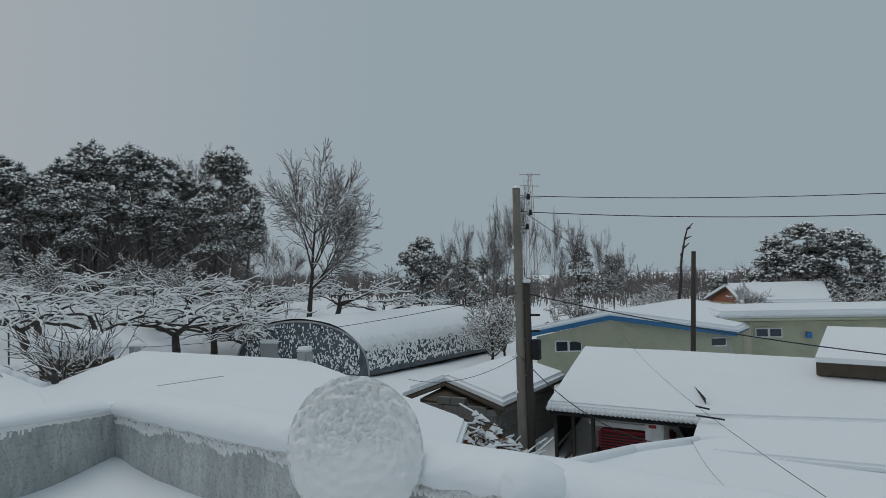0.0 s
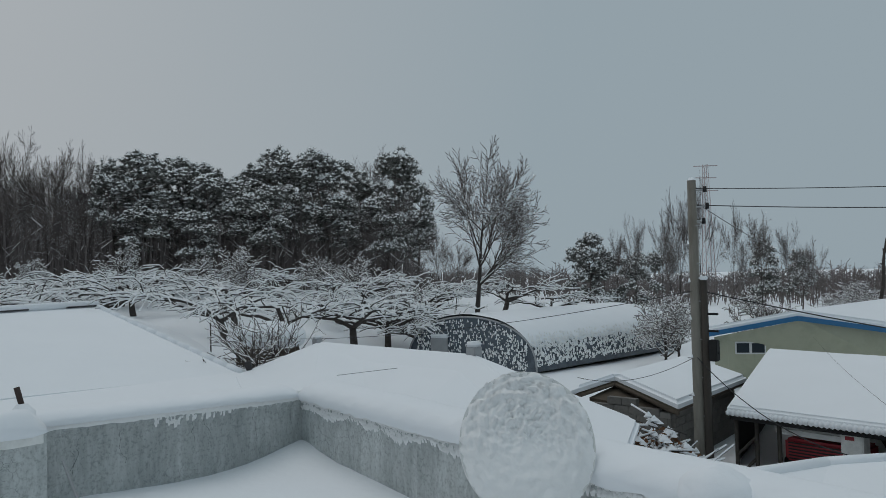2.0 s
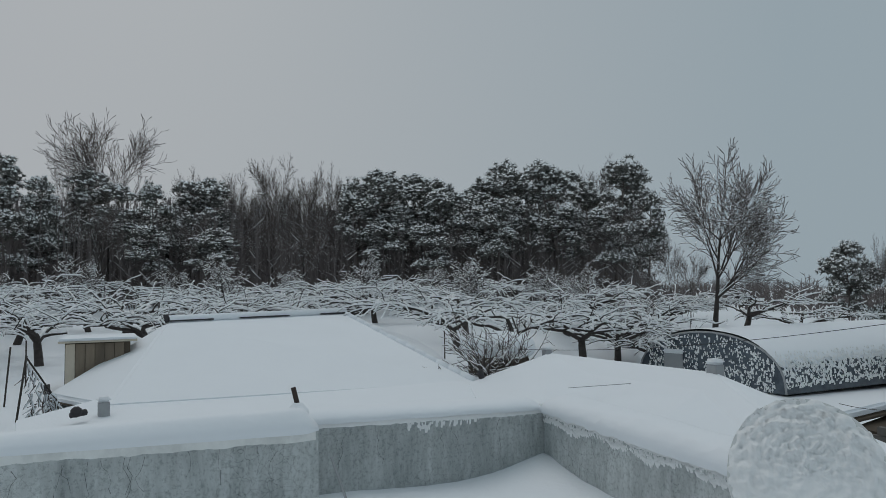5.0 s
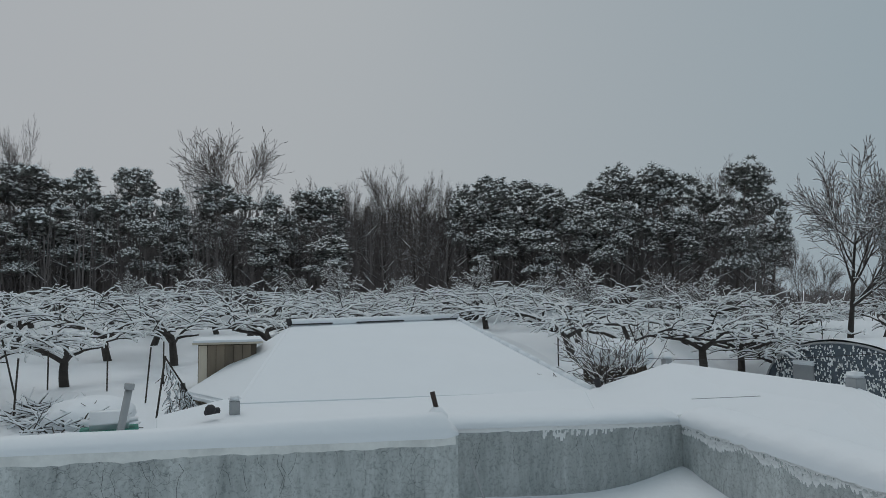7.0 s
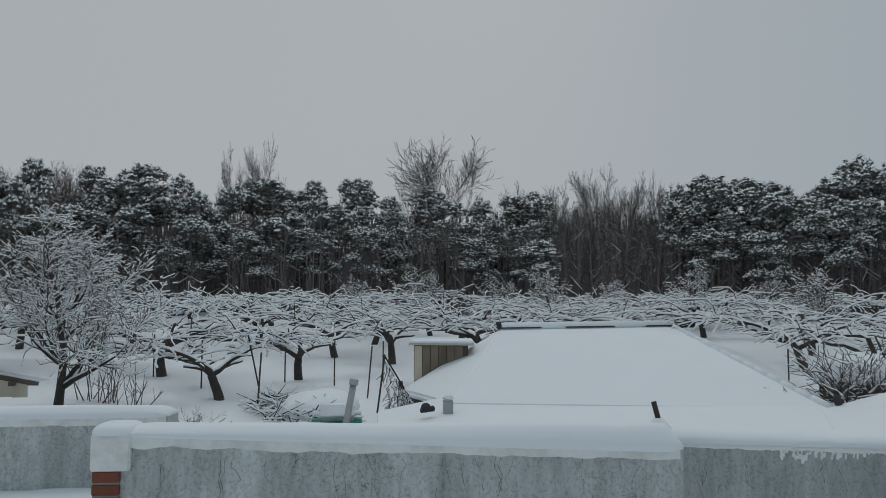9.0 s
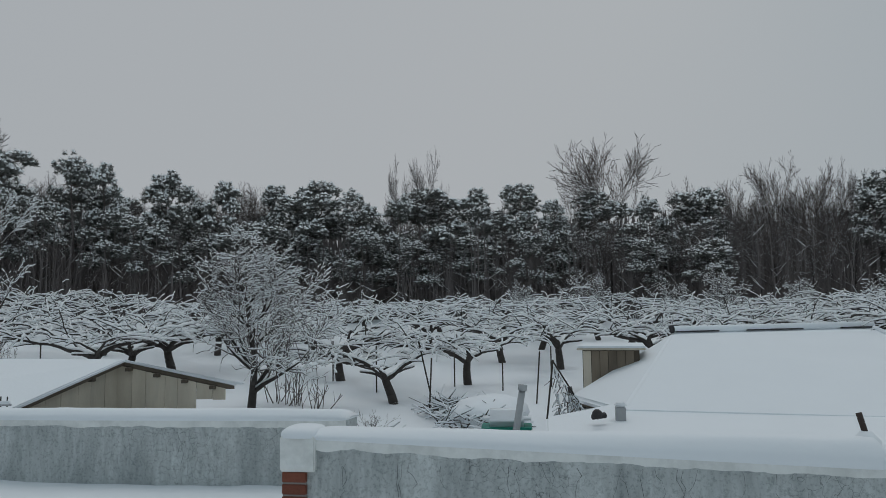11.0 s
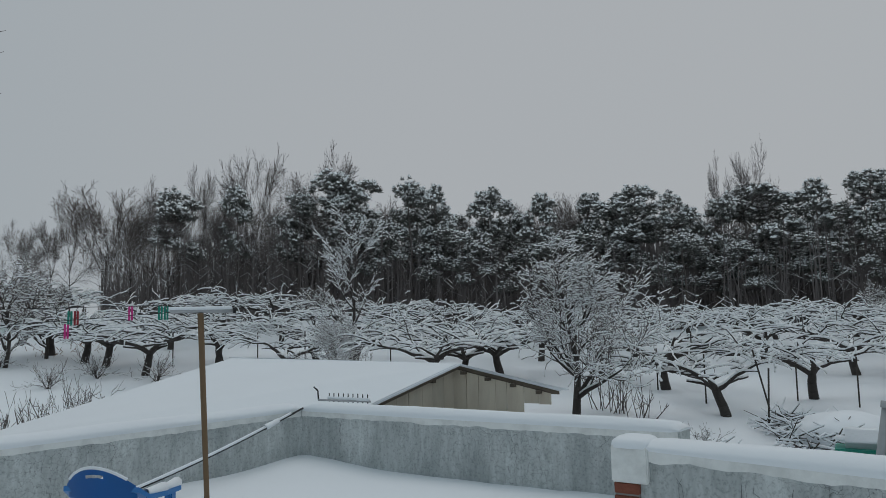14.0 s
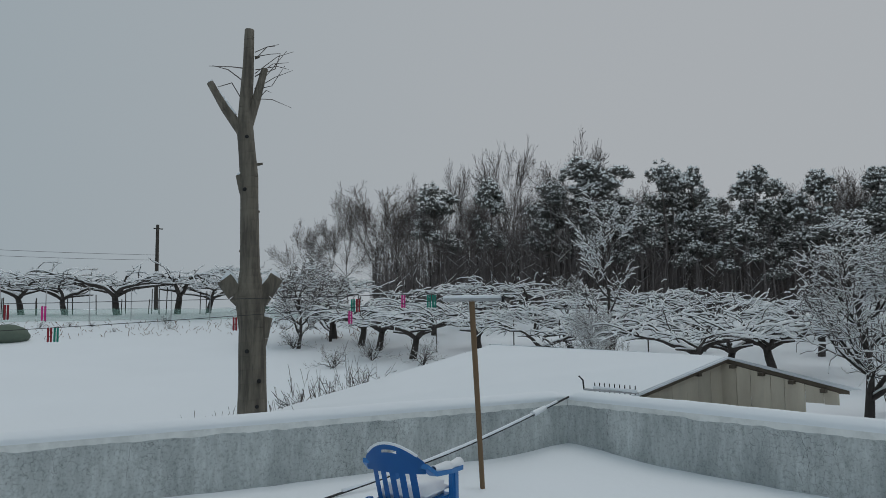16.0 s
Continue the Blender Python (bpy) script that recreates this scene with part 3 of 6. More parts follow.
def block_wall(parent, a, b, z0, z1, cut=None, bl=0.42, bh=0.2):
    """Cement blocks laid in courses on a mortar core."""
    m = frame_of(Vector((a.x, a.y, 0)), Vector((b.x, b.y, 0)))
    L = (Vector((a.x, a.y, 0)) - Vector((b.x, b.y, 0))).length
    w = part("mortar", box_bm(0.02, -0.07, z0, L - 0.02, 0.07, z1 - 0.02), MORTAR, parent)
    w.matrix_world = m
    me = {}
    k, z = 0, z0
    while z + bh <= z1 + 0.45:
        x = -bl / 2 if k % 2 else 0.0
        while x < L:
            x0, x1 = max(x, 0), min(x + bl, L)
            mid = (x0 + x1) / 2
            if x1 - x0 > 0.05 and (z + bh <= z1 or (cut and z + bh <= cut(mid / L))):
                key = round(x1 - x0, 2)
                if key not in me:
                    bm = box_bm(0, -0.085, 0, x1 - x0 - 0.015, 0.085, bh - 0.015, 0.006)
                    me[key] = bpy.data.meshes.new("block")
                    bm.to_mesh(me[key])
                    bm.free()
                    me[key].materials.append(BLOCK)
                o = new("block", me[key])
                o.parent = parent
                o.matrix_world = m @ Matrix.Translation((x0, 0, z))
            x += bl
        z += bh
        k += 1


def block_hut():
    A, L, Rr = P(30.2, 20.6, -1.22), P(33.5, 20.0, -1.52), P(25.7, 18.6, -1.6)
    B = P(24.9, 25.4, -1.22)
    off = B - A
    t = roof("block_hut", "small cement-block hut with a snowy gable roof", [[A, L, L + off, B], [A, B, Rr + off, Rr]], snow=0.2)
    i = off.normalized() * 0.35
    a, b = L.lerp(Rr, 0.1) + i, L.lerp(Rr, 0.9) + i
    block_wall(t, a, b, -3.3, -1.95, lambda u: -1.95 + 0.4 * (1 - abs(u - 0.42) / 0.5))
    gz = (A + i).lerp(b, 0.0)
    raw_part("gable_panel", [Vector((a.x, a.y, -2.0)) + i * 0.3, Vector((b.x, b.y, -2.0)) + i * 0.3, Vector((b.x, b.y, b.z - 0.3)) + i * 0.3, Vector((gz.x, gz.y, A.z - 0.3)) + i * 0.3, Vector((a.x, a.y, a.z - 0.3)) + i * 0.3], [(0, 1, 2, 3, 4)], DARKBOARD, t)
    block_wall(t, b, b + off * 0.85, -3.3, -1.95)
    block_wall(t, a, a + off * 0.85, -3.3, -1.95)
    tube_part("verge_board", [(A - Vector((0, 0, 0.3)), L - Vector((0, 0, 0.3)), 0.06, 0.06), (A - Vector((0, 0, 0.3)), Rr - Vector((0, 0, 0.3)), 0.06, 0.06)], DARKBOARD, t, 4)
    return t


block_hut()


def window(parent, m, w, h, panes=2):
    o = part("window", box_bm(-w / 2, -0.05, -h / 2, w / 2, 0.03, h / 2, 0.01), WHITE, parent)
    o.matrix_world = m
    for k in range(panes):
        pw = w / panes
        g = part("pane", box_bm(-w / 2 + pw * k + 0.05, -0.062, -h / 2 + 0.06, -w / 2 + pw * (k + 1) - 0.05, -0.055, h / 2 - 0.06), GLASS, o)
        g.matrix_world = m
    return o


def blue_house():
    A, L, Rr = P(17.4, 31, -0.08), P(23.9, 31, -0.78), P(8.4, 33.5, -0.98)
    off = (P(12, 42, 0) - P(17.4, 31, 0))
    t = roof("panel_house", "pale green panel house with a blue fascia and snowy roof", [[A, L, L + off, A + off], [A, A + off, Rr + off, Rr]], snow=0.25, mat=BLUETRIM)
    front = -off.normalized()
    for a, b in ((A, L), (A, Rr)):
        d = b - a
        m = frame_of(a, b)
        bm = bmesh.new()
        v = [bm.verts.new(p) for p in (a + front * 0.05 + Vector((0, 0, -0.22)), b + front * 0.05 + Vector((0, 0, -0.22)), b + front * 0.05 + Vector((0, 0, -0.41)), a + front * 0.05 + Vector((0, 0, -0.41)))]
        v2 = [bm.verts.new(q.co - front * 0.1) for q in v]
        bm.faces.new(v), bm.faces.new(v2[::-1])
        for i in range(4):
            bm.faces.new((v[i], v2[i], v2[(i + 1) % 4], v[(i + 1) % 4]))
        part("fascia", bm, BLUETRIM, t, "bright blue metal fascia")
    i = -front * 0.5
    Lw, Rw = L.lerp(Rr, 0.03) + i, L.lerp(Rr, 0.97) + i
    Aw = A + i
    c = [Vector((Lw.x, Lw.y, -3.4)), Vector((Rw.x, Rw.y, -3.4)), Vector((Rw.x, Rw.y, Rw.z - 0.4)), Vector((Aw.x, Aw.y, Aw.z - 0.4)), Vector((Lw.x, Lw.y, Lw.z - 0.4))]
    n = len(c)
    v = c + [p - front * 8 for p in c]
    raw_part("wall", v, [tuple(range(n)), tuple(range(2 * n - 1, n - 1, -1))] + [(k, (k + 1) % n, n + (k + 1) % n, n + k) for k in range(n)], CREAM, t)
    m = frame_of(Vector((Lw.x, Lw.y, 0)), Vector((Rw.x, Rw.y, 0)))
    W = (Vector((Lw.x, Lw.y, 0)) - Vector((Rw.x, Rw.y, 0))).length
    # upright joints of the wall panels
    x = 0.5
    while x < W:
        o = part("panel_seam", box_bm(x - 0.02, -0.012, -3.3, x + 0.02, 0.0, -1.25), CREAM, t)
        o.matrix_world = m
        x += 1.0
    window(t, m @ Matrix.Translation((1.35, -0.02, -1.62)), 1.15, 0.5)
    window(t, m @ Matrix.Translation((5.1, -0.02, -1.55)), 1.5, 0.55, 3)
    o = part("shutter", box_bm(7.1, -0.06, -2.9, 8.2, 0.0, -1.35, 0.01), STEEL, t)
    o.matrix_world = m
    window(t, m @ Matrix.Translation((7.65, -0.07, -1.62)), 1.0, 0.4, 1)
    # side wing with a flat snowy roof
    a, b = P(9.2, 36, 0), P(0.0, 37.5, 0)
    m2 = frame_of(a, b)
    W2 = (a - b).length
    part("wing_wall", box_bm(0, 0, -3.4, W2 + 4, 6, -0.95), CREAM, t).matrix_world = m2
    part("wing_roof", box_bm(-0.4, -0.5, -0.9, W2 + 4.4, 6.3, -0.78, 0.02), CREAM, t).matrix_world = m2
    part("wing_snow", box_bm(-0.4, -0.5, -0.776, W2 + 4.4, 6.3, -0.42, 0.12), SNOW, t, "thick slab of snow").matrix_world = m2
    window(t, m2 @ Matrix.Translation((1.85, -0.03, -1.45)), 1.15, 0.45)
    window(t, m2 @ Matrix.Translation((4.9, -0.03, -1.45)), 1.0, 0.45)
    part("door", box_bm(0.25, -0.04, -3.0, 1.1, 0.0, -1.1, 0.01), BOARD, t, "tan door").matrix_world = m2
    part("meter_box", box_bm(3.4, -0.15, -1.7, 3.65, 0.0, -1.45, 0.02), BLUE, t, "small blue box").matrix_world = m2
    return t


blue_house()


def barn():
    """Long barn with a porch roof over a tractor bay."""
    A, B = P(19.4, 25.6, -1.0), P(-3, 22.2, -1.0)
    m1 = P(13.0, 24.2, -1.0)
    EL, EM, ER = P(22.3, 18.4, -1.62), P(11.2, 17.0, -1.62), P(-3, 17.6, -1.62)
    t = roof("barn", "long barn under a smooth snow roof with a porch", [[A, m1, EM, EL], [m1, B, ER, EM]], snow=0.13)
    low = [[P(11.0, 17.6, -1.60), P(-3, 18.2, -1.60), P(-3, 15.2, -2.02), P(12.0, 15.4, -2.0)]]
    slab(low, 0.12, SNOW, "lower_snow", t, bevel=0.05)
    i = Vector((0, 0.8, 0))
    v = [Vector((p.x, p.y, z)) for z in (-3.4, -1.95) for p in (A, B, ER + i, EM + i)]
    raw_part("wall", v, [(0, 1, 5, 4), (1, 2, 6, 5), (2, 3, 7, 6)], DARKBOARD, t)
    # bay walls added to block light, painted near-black for the shade inside
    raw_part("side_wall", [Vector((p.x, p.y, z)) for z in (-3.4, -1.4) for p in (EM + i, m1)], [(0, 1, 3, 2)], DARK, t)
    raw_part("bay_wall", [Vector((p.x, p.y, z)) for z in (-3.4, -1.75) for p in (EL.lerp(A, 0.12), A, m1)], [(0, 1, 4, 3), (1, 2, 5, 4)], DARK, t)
    # rolled ends of the corrugated sheet along the eave
    n = 34
    for k in range(n):
        p = EL.lerp(EM, (k + 0.5) / n)
        o = tube_part("corrugation", [(p + Vector((0, 0.12, -0.13)), p + Vector((0.0, -0.09, -0.17)), 0.07, 0.065)], SNOW, t, 6)
    tube_part("eave_beam", [(EL + Vector((0, 0.2, -0.3)), EM + Vector((0, 0.2, -0.3)), 0.07, 0.07)], DARK, t, 6)
    for u in (0.03, 0.16, 0.3, 0.97):
        p = EL.lerp(EM, u)
        tube_part("post", [(Vector((p.x, p.y + 0.25, -3.4)), Vector((p.x, p.y + 0.25, p.z - 0.2)), 0.05, 0.05)], DARKPOLE, t, 6)
    for u, z in ((0.03, -2.3), (0.03, -2.8)):
        p, q = EL.lerp(EM, u), EL.lerp(EM, 0.16)
        tube_part("rail", [(Vector((p.x, p.y + 0.25, z - 0.5)), Vector((q.x, q.y + 0.25, z)), 0.035, 0.035)], DARKPOLE, t, 5)
    for z in (-1.42, -1.62):
        p = P(11.4, 16.8, z)
        tube_part("jutting_pole", [(p, p + Vector((0.6 if z < -1.5 else 0.3, -0.1, -0.03)), 0.02, 0.02)], CABLE, t, 6)
    return t


barn()


def machine():
    t = thing("farm_machine", "red and white farm machine parked in the dark bay", "machine", frame_of(P(19.3, 18.6, -3.2), P(13.0, 17.8, -3.2)))
    part("body", box_bm(0.2, 0.1, 0.35, 1.9, 0.95, 0.85, 0.06), RED, t)
    part("hood", box_bm(0.0, 0.05, 0.93, 1.75, 0.95, 1.1, 0.04), WHITE, t, "white cover")
    part("control_box", box_bm(1.5, -0.12, 0.72, 1.95, 0.3, 1.22, 0.03), LIMEWASH, t, "grey box")
    part("label_panel", box_bm(1.6, -0.13, 1.05, 1.78, -0.122, 1.13), RED, t)
    for k in range(6):
        part("slat", box_bm(0.3, 0.085, 0.4 + 0.07 * k, 1.45, 0.095, 0.43 + 0.07 * k), DARK, t)
    tube_part("fan", [((1.35, 0.3, 1.2), (1.35, 0.36, 1.2), 0.12, 0.12)], STEEL, t, 14)
    for x in (0.4, 1.6):
        tube_part("wheel", [((x, 0.2, 0.26), (x, 0.4, 0.26), 0.27, 0.27)], DARK, t, 14)
    return t


machine()


def near_roof():
    ps = [P(22.0, 13.6, -2.02), P(16, 15.0, -2.0), P(11.3, 15.9, -1.98), P(4, 16.6, -1.95), P(-4, 17.2, -1.95)]
    fr = [P(-14, 8, -3.05), P(4, 7, -3.1), P(24, 7.5, -3.1)]
    t = roof("near_house", "neighbouring roof buried in smooth snow with dark ridge gaps", [ps + fr], snow=0.14)
    rnd = random.Random(9)
    for k in range(9):
        u = rnd.uniform(0.02, 0.98) * 3.99
        i = int(u)
        p, q = ps[i].lerp(ps[i + 1], u - i), ps[i].lerp(ps[i + 1], min(1, u - i + 0.13))
        tube_part("tile_gap", [(p + Vector((0, -0.12, -0.02)), q + Vector((0, -0.12, -0.02)), 0.022, 0.03)], TILE, t, 5)
    for a, b in zip(ps, ps[1:]):
        tube_part("ridge_snow", [(a + Vector((0, 0, 0.0)), b + Vector((0, 0, 0.0)), 0.12, 0.12)], SNOW, t, 8)
    return t


near_roof()


def dormer():
    t = thing("roof_hatch", "small snow-topped hatch standing on the barn roof", "hatch", frame_of(P(3.4, 20.9, -0.72), P(-1.5, 20.4, -0.72)))
    raw_part("side", [(0.05, -0.1, -0.5), (0.05, 1.4, -0.5), (0.05, 1.4, 0.48), (0.05, -0.1, -0.05), (1.75, -0.1, -0.5), (1.75, 1.4, -0.5), (1.75, 1.4, 0.48), (1.75, -0.1, -0.05)], [(0, 1, 2, 3), (4, 7, 6, 5), (0, 3, 7, 4), (1, 5, 6, 2)], DARKBOARD, t)
    bm = bmesh.new()
    for p in ((-0.15, 1.5, 0.62), (1.85, 1.5, 0.62), (1.9, -0.3, -0.02), (0.1, -0.3, -0.02)):
        bm.verts.new(p)
    bm.faces.new(bm.verts)
    r = bmesh.ops.extrude_face_region(bm, geom=bm.faces[:])
    for v in r["geom"]:
        if isinstance(v, bmesh.types.BMVert):
            v.co.z -= 0.13
    part("snow_lid", bm, SNOW, t)
    return t


dormer()


def far_house():
    A, B = P(9.1, 62, 0.35), P(2.7, 64, 0.35)
    L, F, FB, LB = P(10.6, 64.5, -0.75), P(8.0, 58.5, -0.95), P(2.2, 60, -0.95), P(3.4, 67, -0.75)
    t = roof("tiled_house", "distant house with a rust-red gable and snowy roof", [[A, B, FB, F], [A, L, LB, B]], snow=0.3)
    i = (B - A).normalized() * 0.4
    d = Vector((0, 0, 0.4))
    raw_part("gable", [L + i - d, F + i - d, A + i - d], [(0, 1, 2)], TERRACOTTA, t)
    v = [Vector((p.x, p.y, z)) for z in (-3.4, -1.2) for p in (L.lerp(F, 0.1) + i, L.lerp(F, 0.9) + i, FB, LB)]
    raw_part("wall", v, [(0, 1, 5, 4), (1, 2, 6, 5), (2, 3, 7, 6), (3, 0, 4, 7)], CREAM, t)
    tube_part("ridge_finial", [(A + Vector((0, 0, -0.1)), A + Vector((0, 0, 0.5)), 0.22, 0.12)], TILE, t, 6)
    return t


far_house()


def greenhouse():
    Lp, Rp = P(46.0, 38.5, 0), P(36.1, 34, 0)
    T = P(41.4, 36.3, 0)
    off = P(30.0, 47, 0) - T
    off.z = 0
    base, h = -3.0, 2.45
    t = thing("greenhouse", "arched film greenhouse with frosted end wall under snow", "greenhouse")
    n, mseg = 28, 26
    half = (Rp - Lp) / 2
    mid = (Rp + Lp) / 2

    def arc(k, j, grow=0.0):
        a = math.pi * k / n
        q = mid - half * (math.cos(a) * (1 + grow * 0.15))
        z = base + (h + grow) * max(math.sin(a), 0) ** 0.8
        q = q + off * (j / mseg)
        return Vector((q.x, q.y, z))
    v = [arc(k, j) for j in range(mseg + 1) for k in range(n + 1)]
    f = [(j * (n + 1) + k, j * (n + 1) + k + 1, (j + 1) * (n + 1) + k + 1, (j + 1) * (n + 1) + k) for j in range(mseg) for k in range(n)]
    raw_part("film", v, f, FILM, t, smooth=True)
    for j in (0, mseg):
        v = [arc(k, j) for k in range(n + 1)]
        raw_part("end_wall", v, [tuple(range(n + 1))], FILM, t, "dark film end wall")
    # snow blanket over the crown, its lower hem uneven
    v, f, cols = [], [], 18
    for j in range(mseg * 2 + 1):
        hem = 24.2 + 1.2 * noise.noise((j * 0.35, 0, 0))
        for c in range(cols + 1):
            k = 2.2 + (hem - 2.2) * c / cols
            e = math.sin(math.pi * c / cols) ** 0.4
            v.append(arc(k, j / 2, 0.03 + 0.14 * e + 0.05 * noise.noise((j * 0.5, c * 0.4, 5)) * e))
    for j in range(mseg * 2):
        for c in range(cols):
            a = j * (cols + 1) + c
            f.append((a, a + 1, a + cols + 2, a + cols + 1))
    raw_part("snow_blanket", v, f, SNOW, t, smooth=True)
    # ribs
    for j in (0, mseg):
        tube_part("rib", [(arc(k, j, 0.03), arc(k + 1, j, 0.03), 0.05, 0.05) for k in range(n)], STEEL, t, 6)
    rnd = random.Random(3)
    segs = []
    for k in range(60):
        j = rnd.uniform(0, mseg)
        a = rnd.uniform(22.5, 24.5)
        segs.append((arc(a, j, 0.06), arc(min(a + rnd.uniform(1, 3), 27.8), j + rnd.uniform(0.2, 0.9), 0.05), rnd.uniform(0.03, 0.07), 0.02))
    tagged(tube_part("sliding_snow", segs, SNOW, t, 5), kind="stuff")
    # rime stuck on the end wall
    fr = -off.normalized()
    v, f = [], []
    for k in range(900):
        a = rnd.uniform(0.06, 0.94)
        top = h * math.sin(math.pi * math.acos(1 - 2 * a) / math.pi) ** 0.8
        if noise.noise((a * 7, k * 0.001, 2)) < -0.12 and a < 0.75:
            continue
        z = base + rnd.uniform(0.0, 1) * top * 0.95
        c = Lp + (Rp - Lp) * a
        w, hh = rnd.uniform(0.02, 0.06), rnd.uniform(0.04, 0.16)
        d = (Rp - Lp).normalized() * w
        p = Vector((c.x, c.y, z)) + fr * 0.03
        o = len(v)
        v += [p - d, p + d, p + d * 0.4 + Vector((0, 0, hh)), p - d * 0.4 + Vector((0, 0, hh)), p + fr * 0.03 + Vector((0, 0, hh * 0.4))]
        f += [(o, o + 1, o + 4), (o + 1, o + 2, o + 4), (o + 2, o + 3, o + 4), (o + 3, o, o + 4)]
    for k in range(1500):
        p = arc(rnd.uniform(22.5, 27.6), rnd.uniform(0, mseg), 0.03)
        d = off.normalized() * rnd.uniform(0.03, 0.09)
        up = Vector((0, 0, rnd.uniform(0.05, 0.18)))
        ow = half.normalized() * 0.04
        o = len(v)
        v += [p - d, p + d, p + d * 0.5 + up, p - d * 0.5 + up, p + ow + up * 0.4]
        f += [(o, o + 1, o + 4), (o + 1, o + 2, o + 4), (o + 2, o + 3, o + 4), (o + 3, o, o + 4)]
    tagged(raw_part("rime", v, f, FROST, t), kind="stuff")
    door = Lp.lerp(Rp, 0.22) + fr * 0.06
    m = frame_of(Vector((door.x, door.y, base)), Vector((door.x, door.y, base)) + half)
    part("door_frame", box_bm(-0.1, -0.05, 0.2, 0.95, 0.05, 1.45, 0.02), STEEL, t).matrix_world = m
    part("door_snow", box_bm(-0.15, -0.15, 1.4, 1.05, 0.1, 1.6, 0.08), SNOW, t).matrix_world = m
    return t


greenhouse()


def plank_shed():
    A = P(121.15, 18, 0.555)
    RL = P(138.25, 24.3, 0.555)
    ER = P(113.55, 17.2, -0.005)
    g = P(128.15, 15.8, -0.165) - A
    ELf = A + g * 2.4
    ELb = P(155.35, 18.8, -0.765)
    off = RL - A
    t = roof("plank_shed", "shed with a long snowy roof and pale board gable", [[A, RL, ELb], [A, ELb, ELf], [A, ER, ER + off, RL]], snow=0.07, mat=DARKBOARD)
    inward = off.normalized() * 0.2
    # gable boards, each its own piece, lapped unevenly
    rnd = random.Random(6)
    for a, c in ((ELf, A), (A, ER)):
        m = frame_of(Vector((a.x, a.y, 0)) + inward, Vector((c.x, c.y, 0)) + inward)
        W = (Vector((a.x, a.y, 0)) - Vector((c.x, c.y, 0))).length
        x = 0.0
        while x < W - 0.1:
            w = min(rnd.uniform(0.28, 0.5), W - x)
            za, zb = a.z + (c.z - a.z) * x / W - 0.13, a.z + (c.z - a.z) * (x + w) / W - 0.13
            y0 = -0.012 - rnd.uniform(0, 0.015)
            z0 = (-0.88 if c is A or x < W - 0.75 else -0.4) + rnd.uniform(-0.03, 0.03)
            g = 0.012
            v = [(x, y0, z0), (x + w - g, y0, z0), (x + w - g, y0, zb), (x, y0, za), (x, 0.015, z0), (x + w - g, 0.015, z0), (x + w - g, 0.015, zb), (x, 0.015, za)]
            raw_part("board", v, [(0, 1, 2, 3), (7, 6, 5, 4), (0, 4, 5, 1), (1, 5, 6, 2), (2, 6, 7, 3), (3, 7, 4, 0)], BOARD, t).matrix_world = m
            x += w
        for k in range(4):
            u = (k + 0.5) / 4
            z = a.z + (c.z - a.z) * u - 0.15
            part("rafter_end", box_bm(W * u - 0.05, -0.2, z - 0.05, W * u + 0.05, 0.2, z + 0.03), DARKBOARD, t).matrix_world = m
    v = [Vector((p.x, p.y, z)) for z in (-3.4, -0.75) for p in (ELf + inward, ER + inward, ER + off, ELb.lerp(ER, 0.3))]
    raw_part("wall", v, [(0, 1, 5, 4), (1, 2, 6, 5), (2, 3, 7, 6), (3, 0, 4, 7)], DARKBOARD, t)
    return t


plank_shed()


# ---- trees ----
def grow(rnd, p, d, length, r, level, levels, out, spec):
    """Adds the segments of one limb and of what grows from it."""
    n = spec["bits"][level]
    step = length / n
    for k in range(n):
        d = d + Vector((rnd.gauss(0, 1), rnd.gauss(0, 1), rnd.gauss(0, 1))) * spec["wild"][level] + Vector((0, 0, spec["lift"][level]))
        d.normalize()
        q = p + d * step
        r2 = max(r * (1 - 0.75 * (k + 1) / n) if level else r * (1 - spec.get("taper", 0.45) * 1 / n), spec["thin"])
        out.append((p.copy(), q.copy(), r, r2, level))
        if level + 1 < levels and (k + 1) / n >= spec["from"][level]:
            for c in range(spec["kids"][level]):
                if rnd.random() > spec.get("chance", 0.9):
                    continue
                side = Vector((rnd.gauss(0, 1), rnd.gauss(0, 1), rnd.gauss(0, 0.5))).cross(d)
                if side.length < 1e-3:
                    continue
                side.normalize()
                a = radians(rnd.uniform(*spec["angle"][level]))
                nd = d * math.cos(a) + side * math.sin(a)
                grow(rnd, q, nd, length * rnd.uniform(*spec["ratio"][level]) * (1 - 0.45 * (k + 1) / n), r2 * 0.65, level + 1, levels, out, spec)
        p, r = q, r2
    return out


def snow_on(segs, rnd, share, fat, low=0.0):
    """Ridges of snow lying along the upper side of limbs that are not too steep."""
    out = []
    for p, q, r0, r1, lv in segs:
        d = (q - p)
        if d.length < 1e-4 or abs(d.z) / d.length > 0.82 or rnd.random() > share:
            continue
        flat = 1 - abs(d.z) / d.length
        w0, w1 = max(r0 * 0.85, fat * (0.5 + 0.5 * flat)), max(r1 * 0.85, fat * (0.45 + 0.5 * flat))
        out.append((p + Vector((0, 0, r0 * 0.6 + w0 * 0.55)), q + Vector((0, 0, r1 * 0.6 + w1 * 0.55)), w0, w1))
    return out


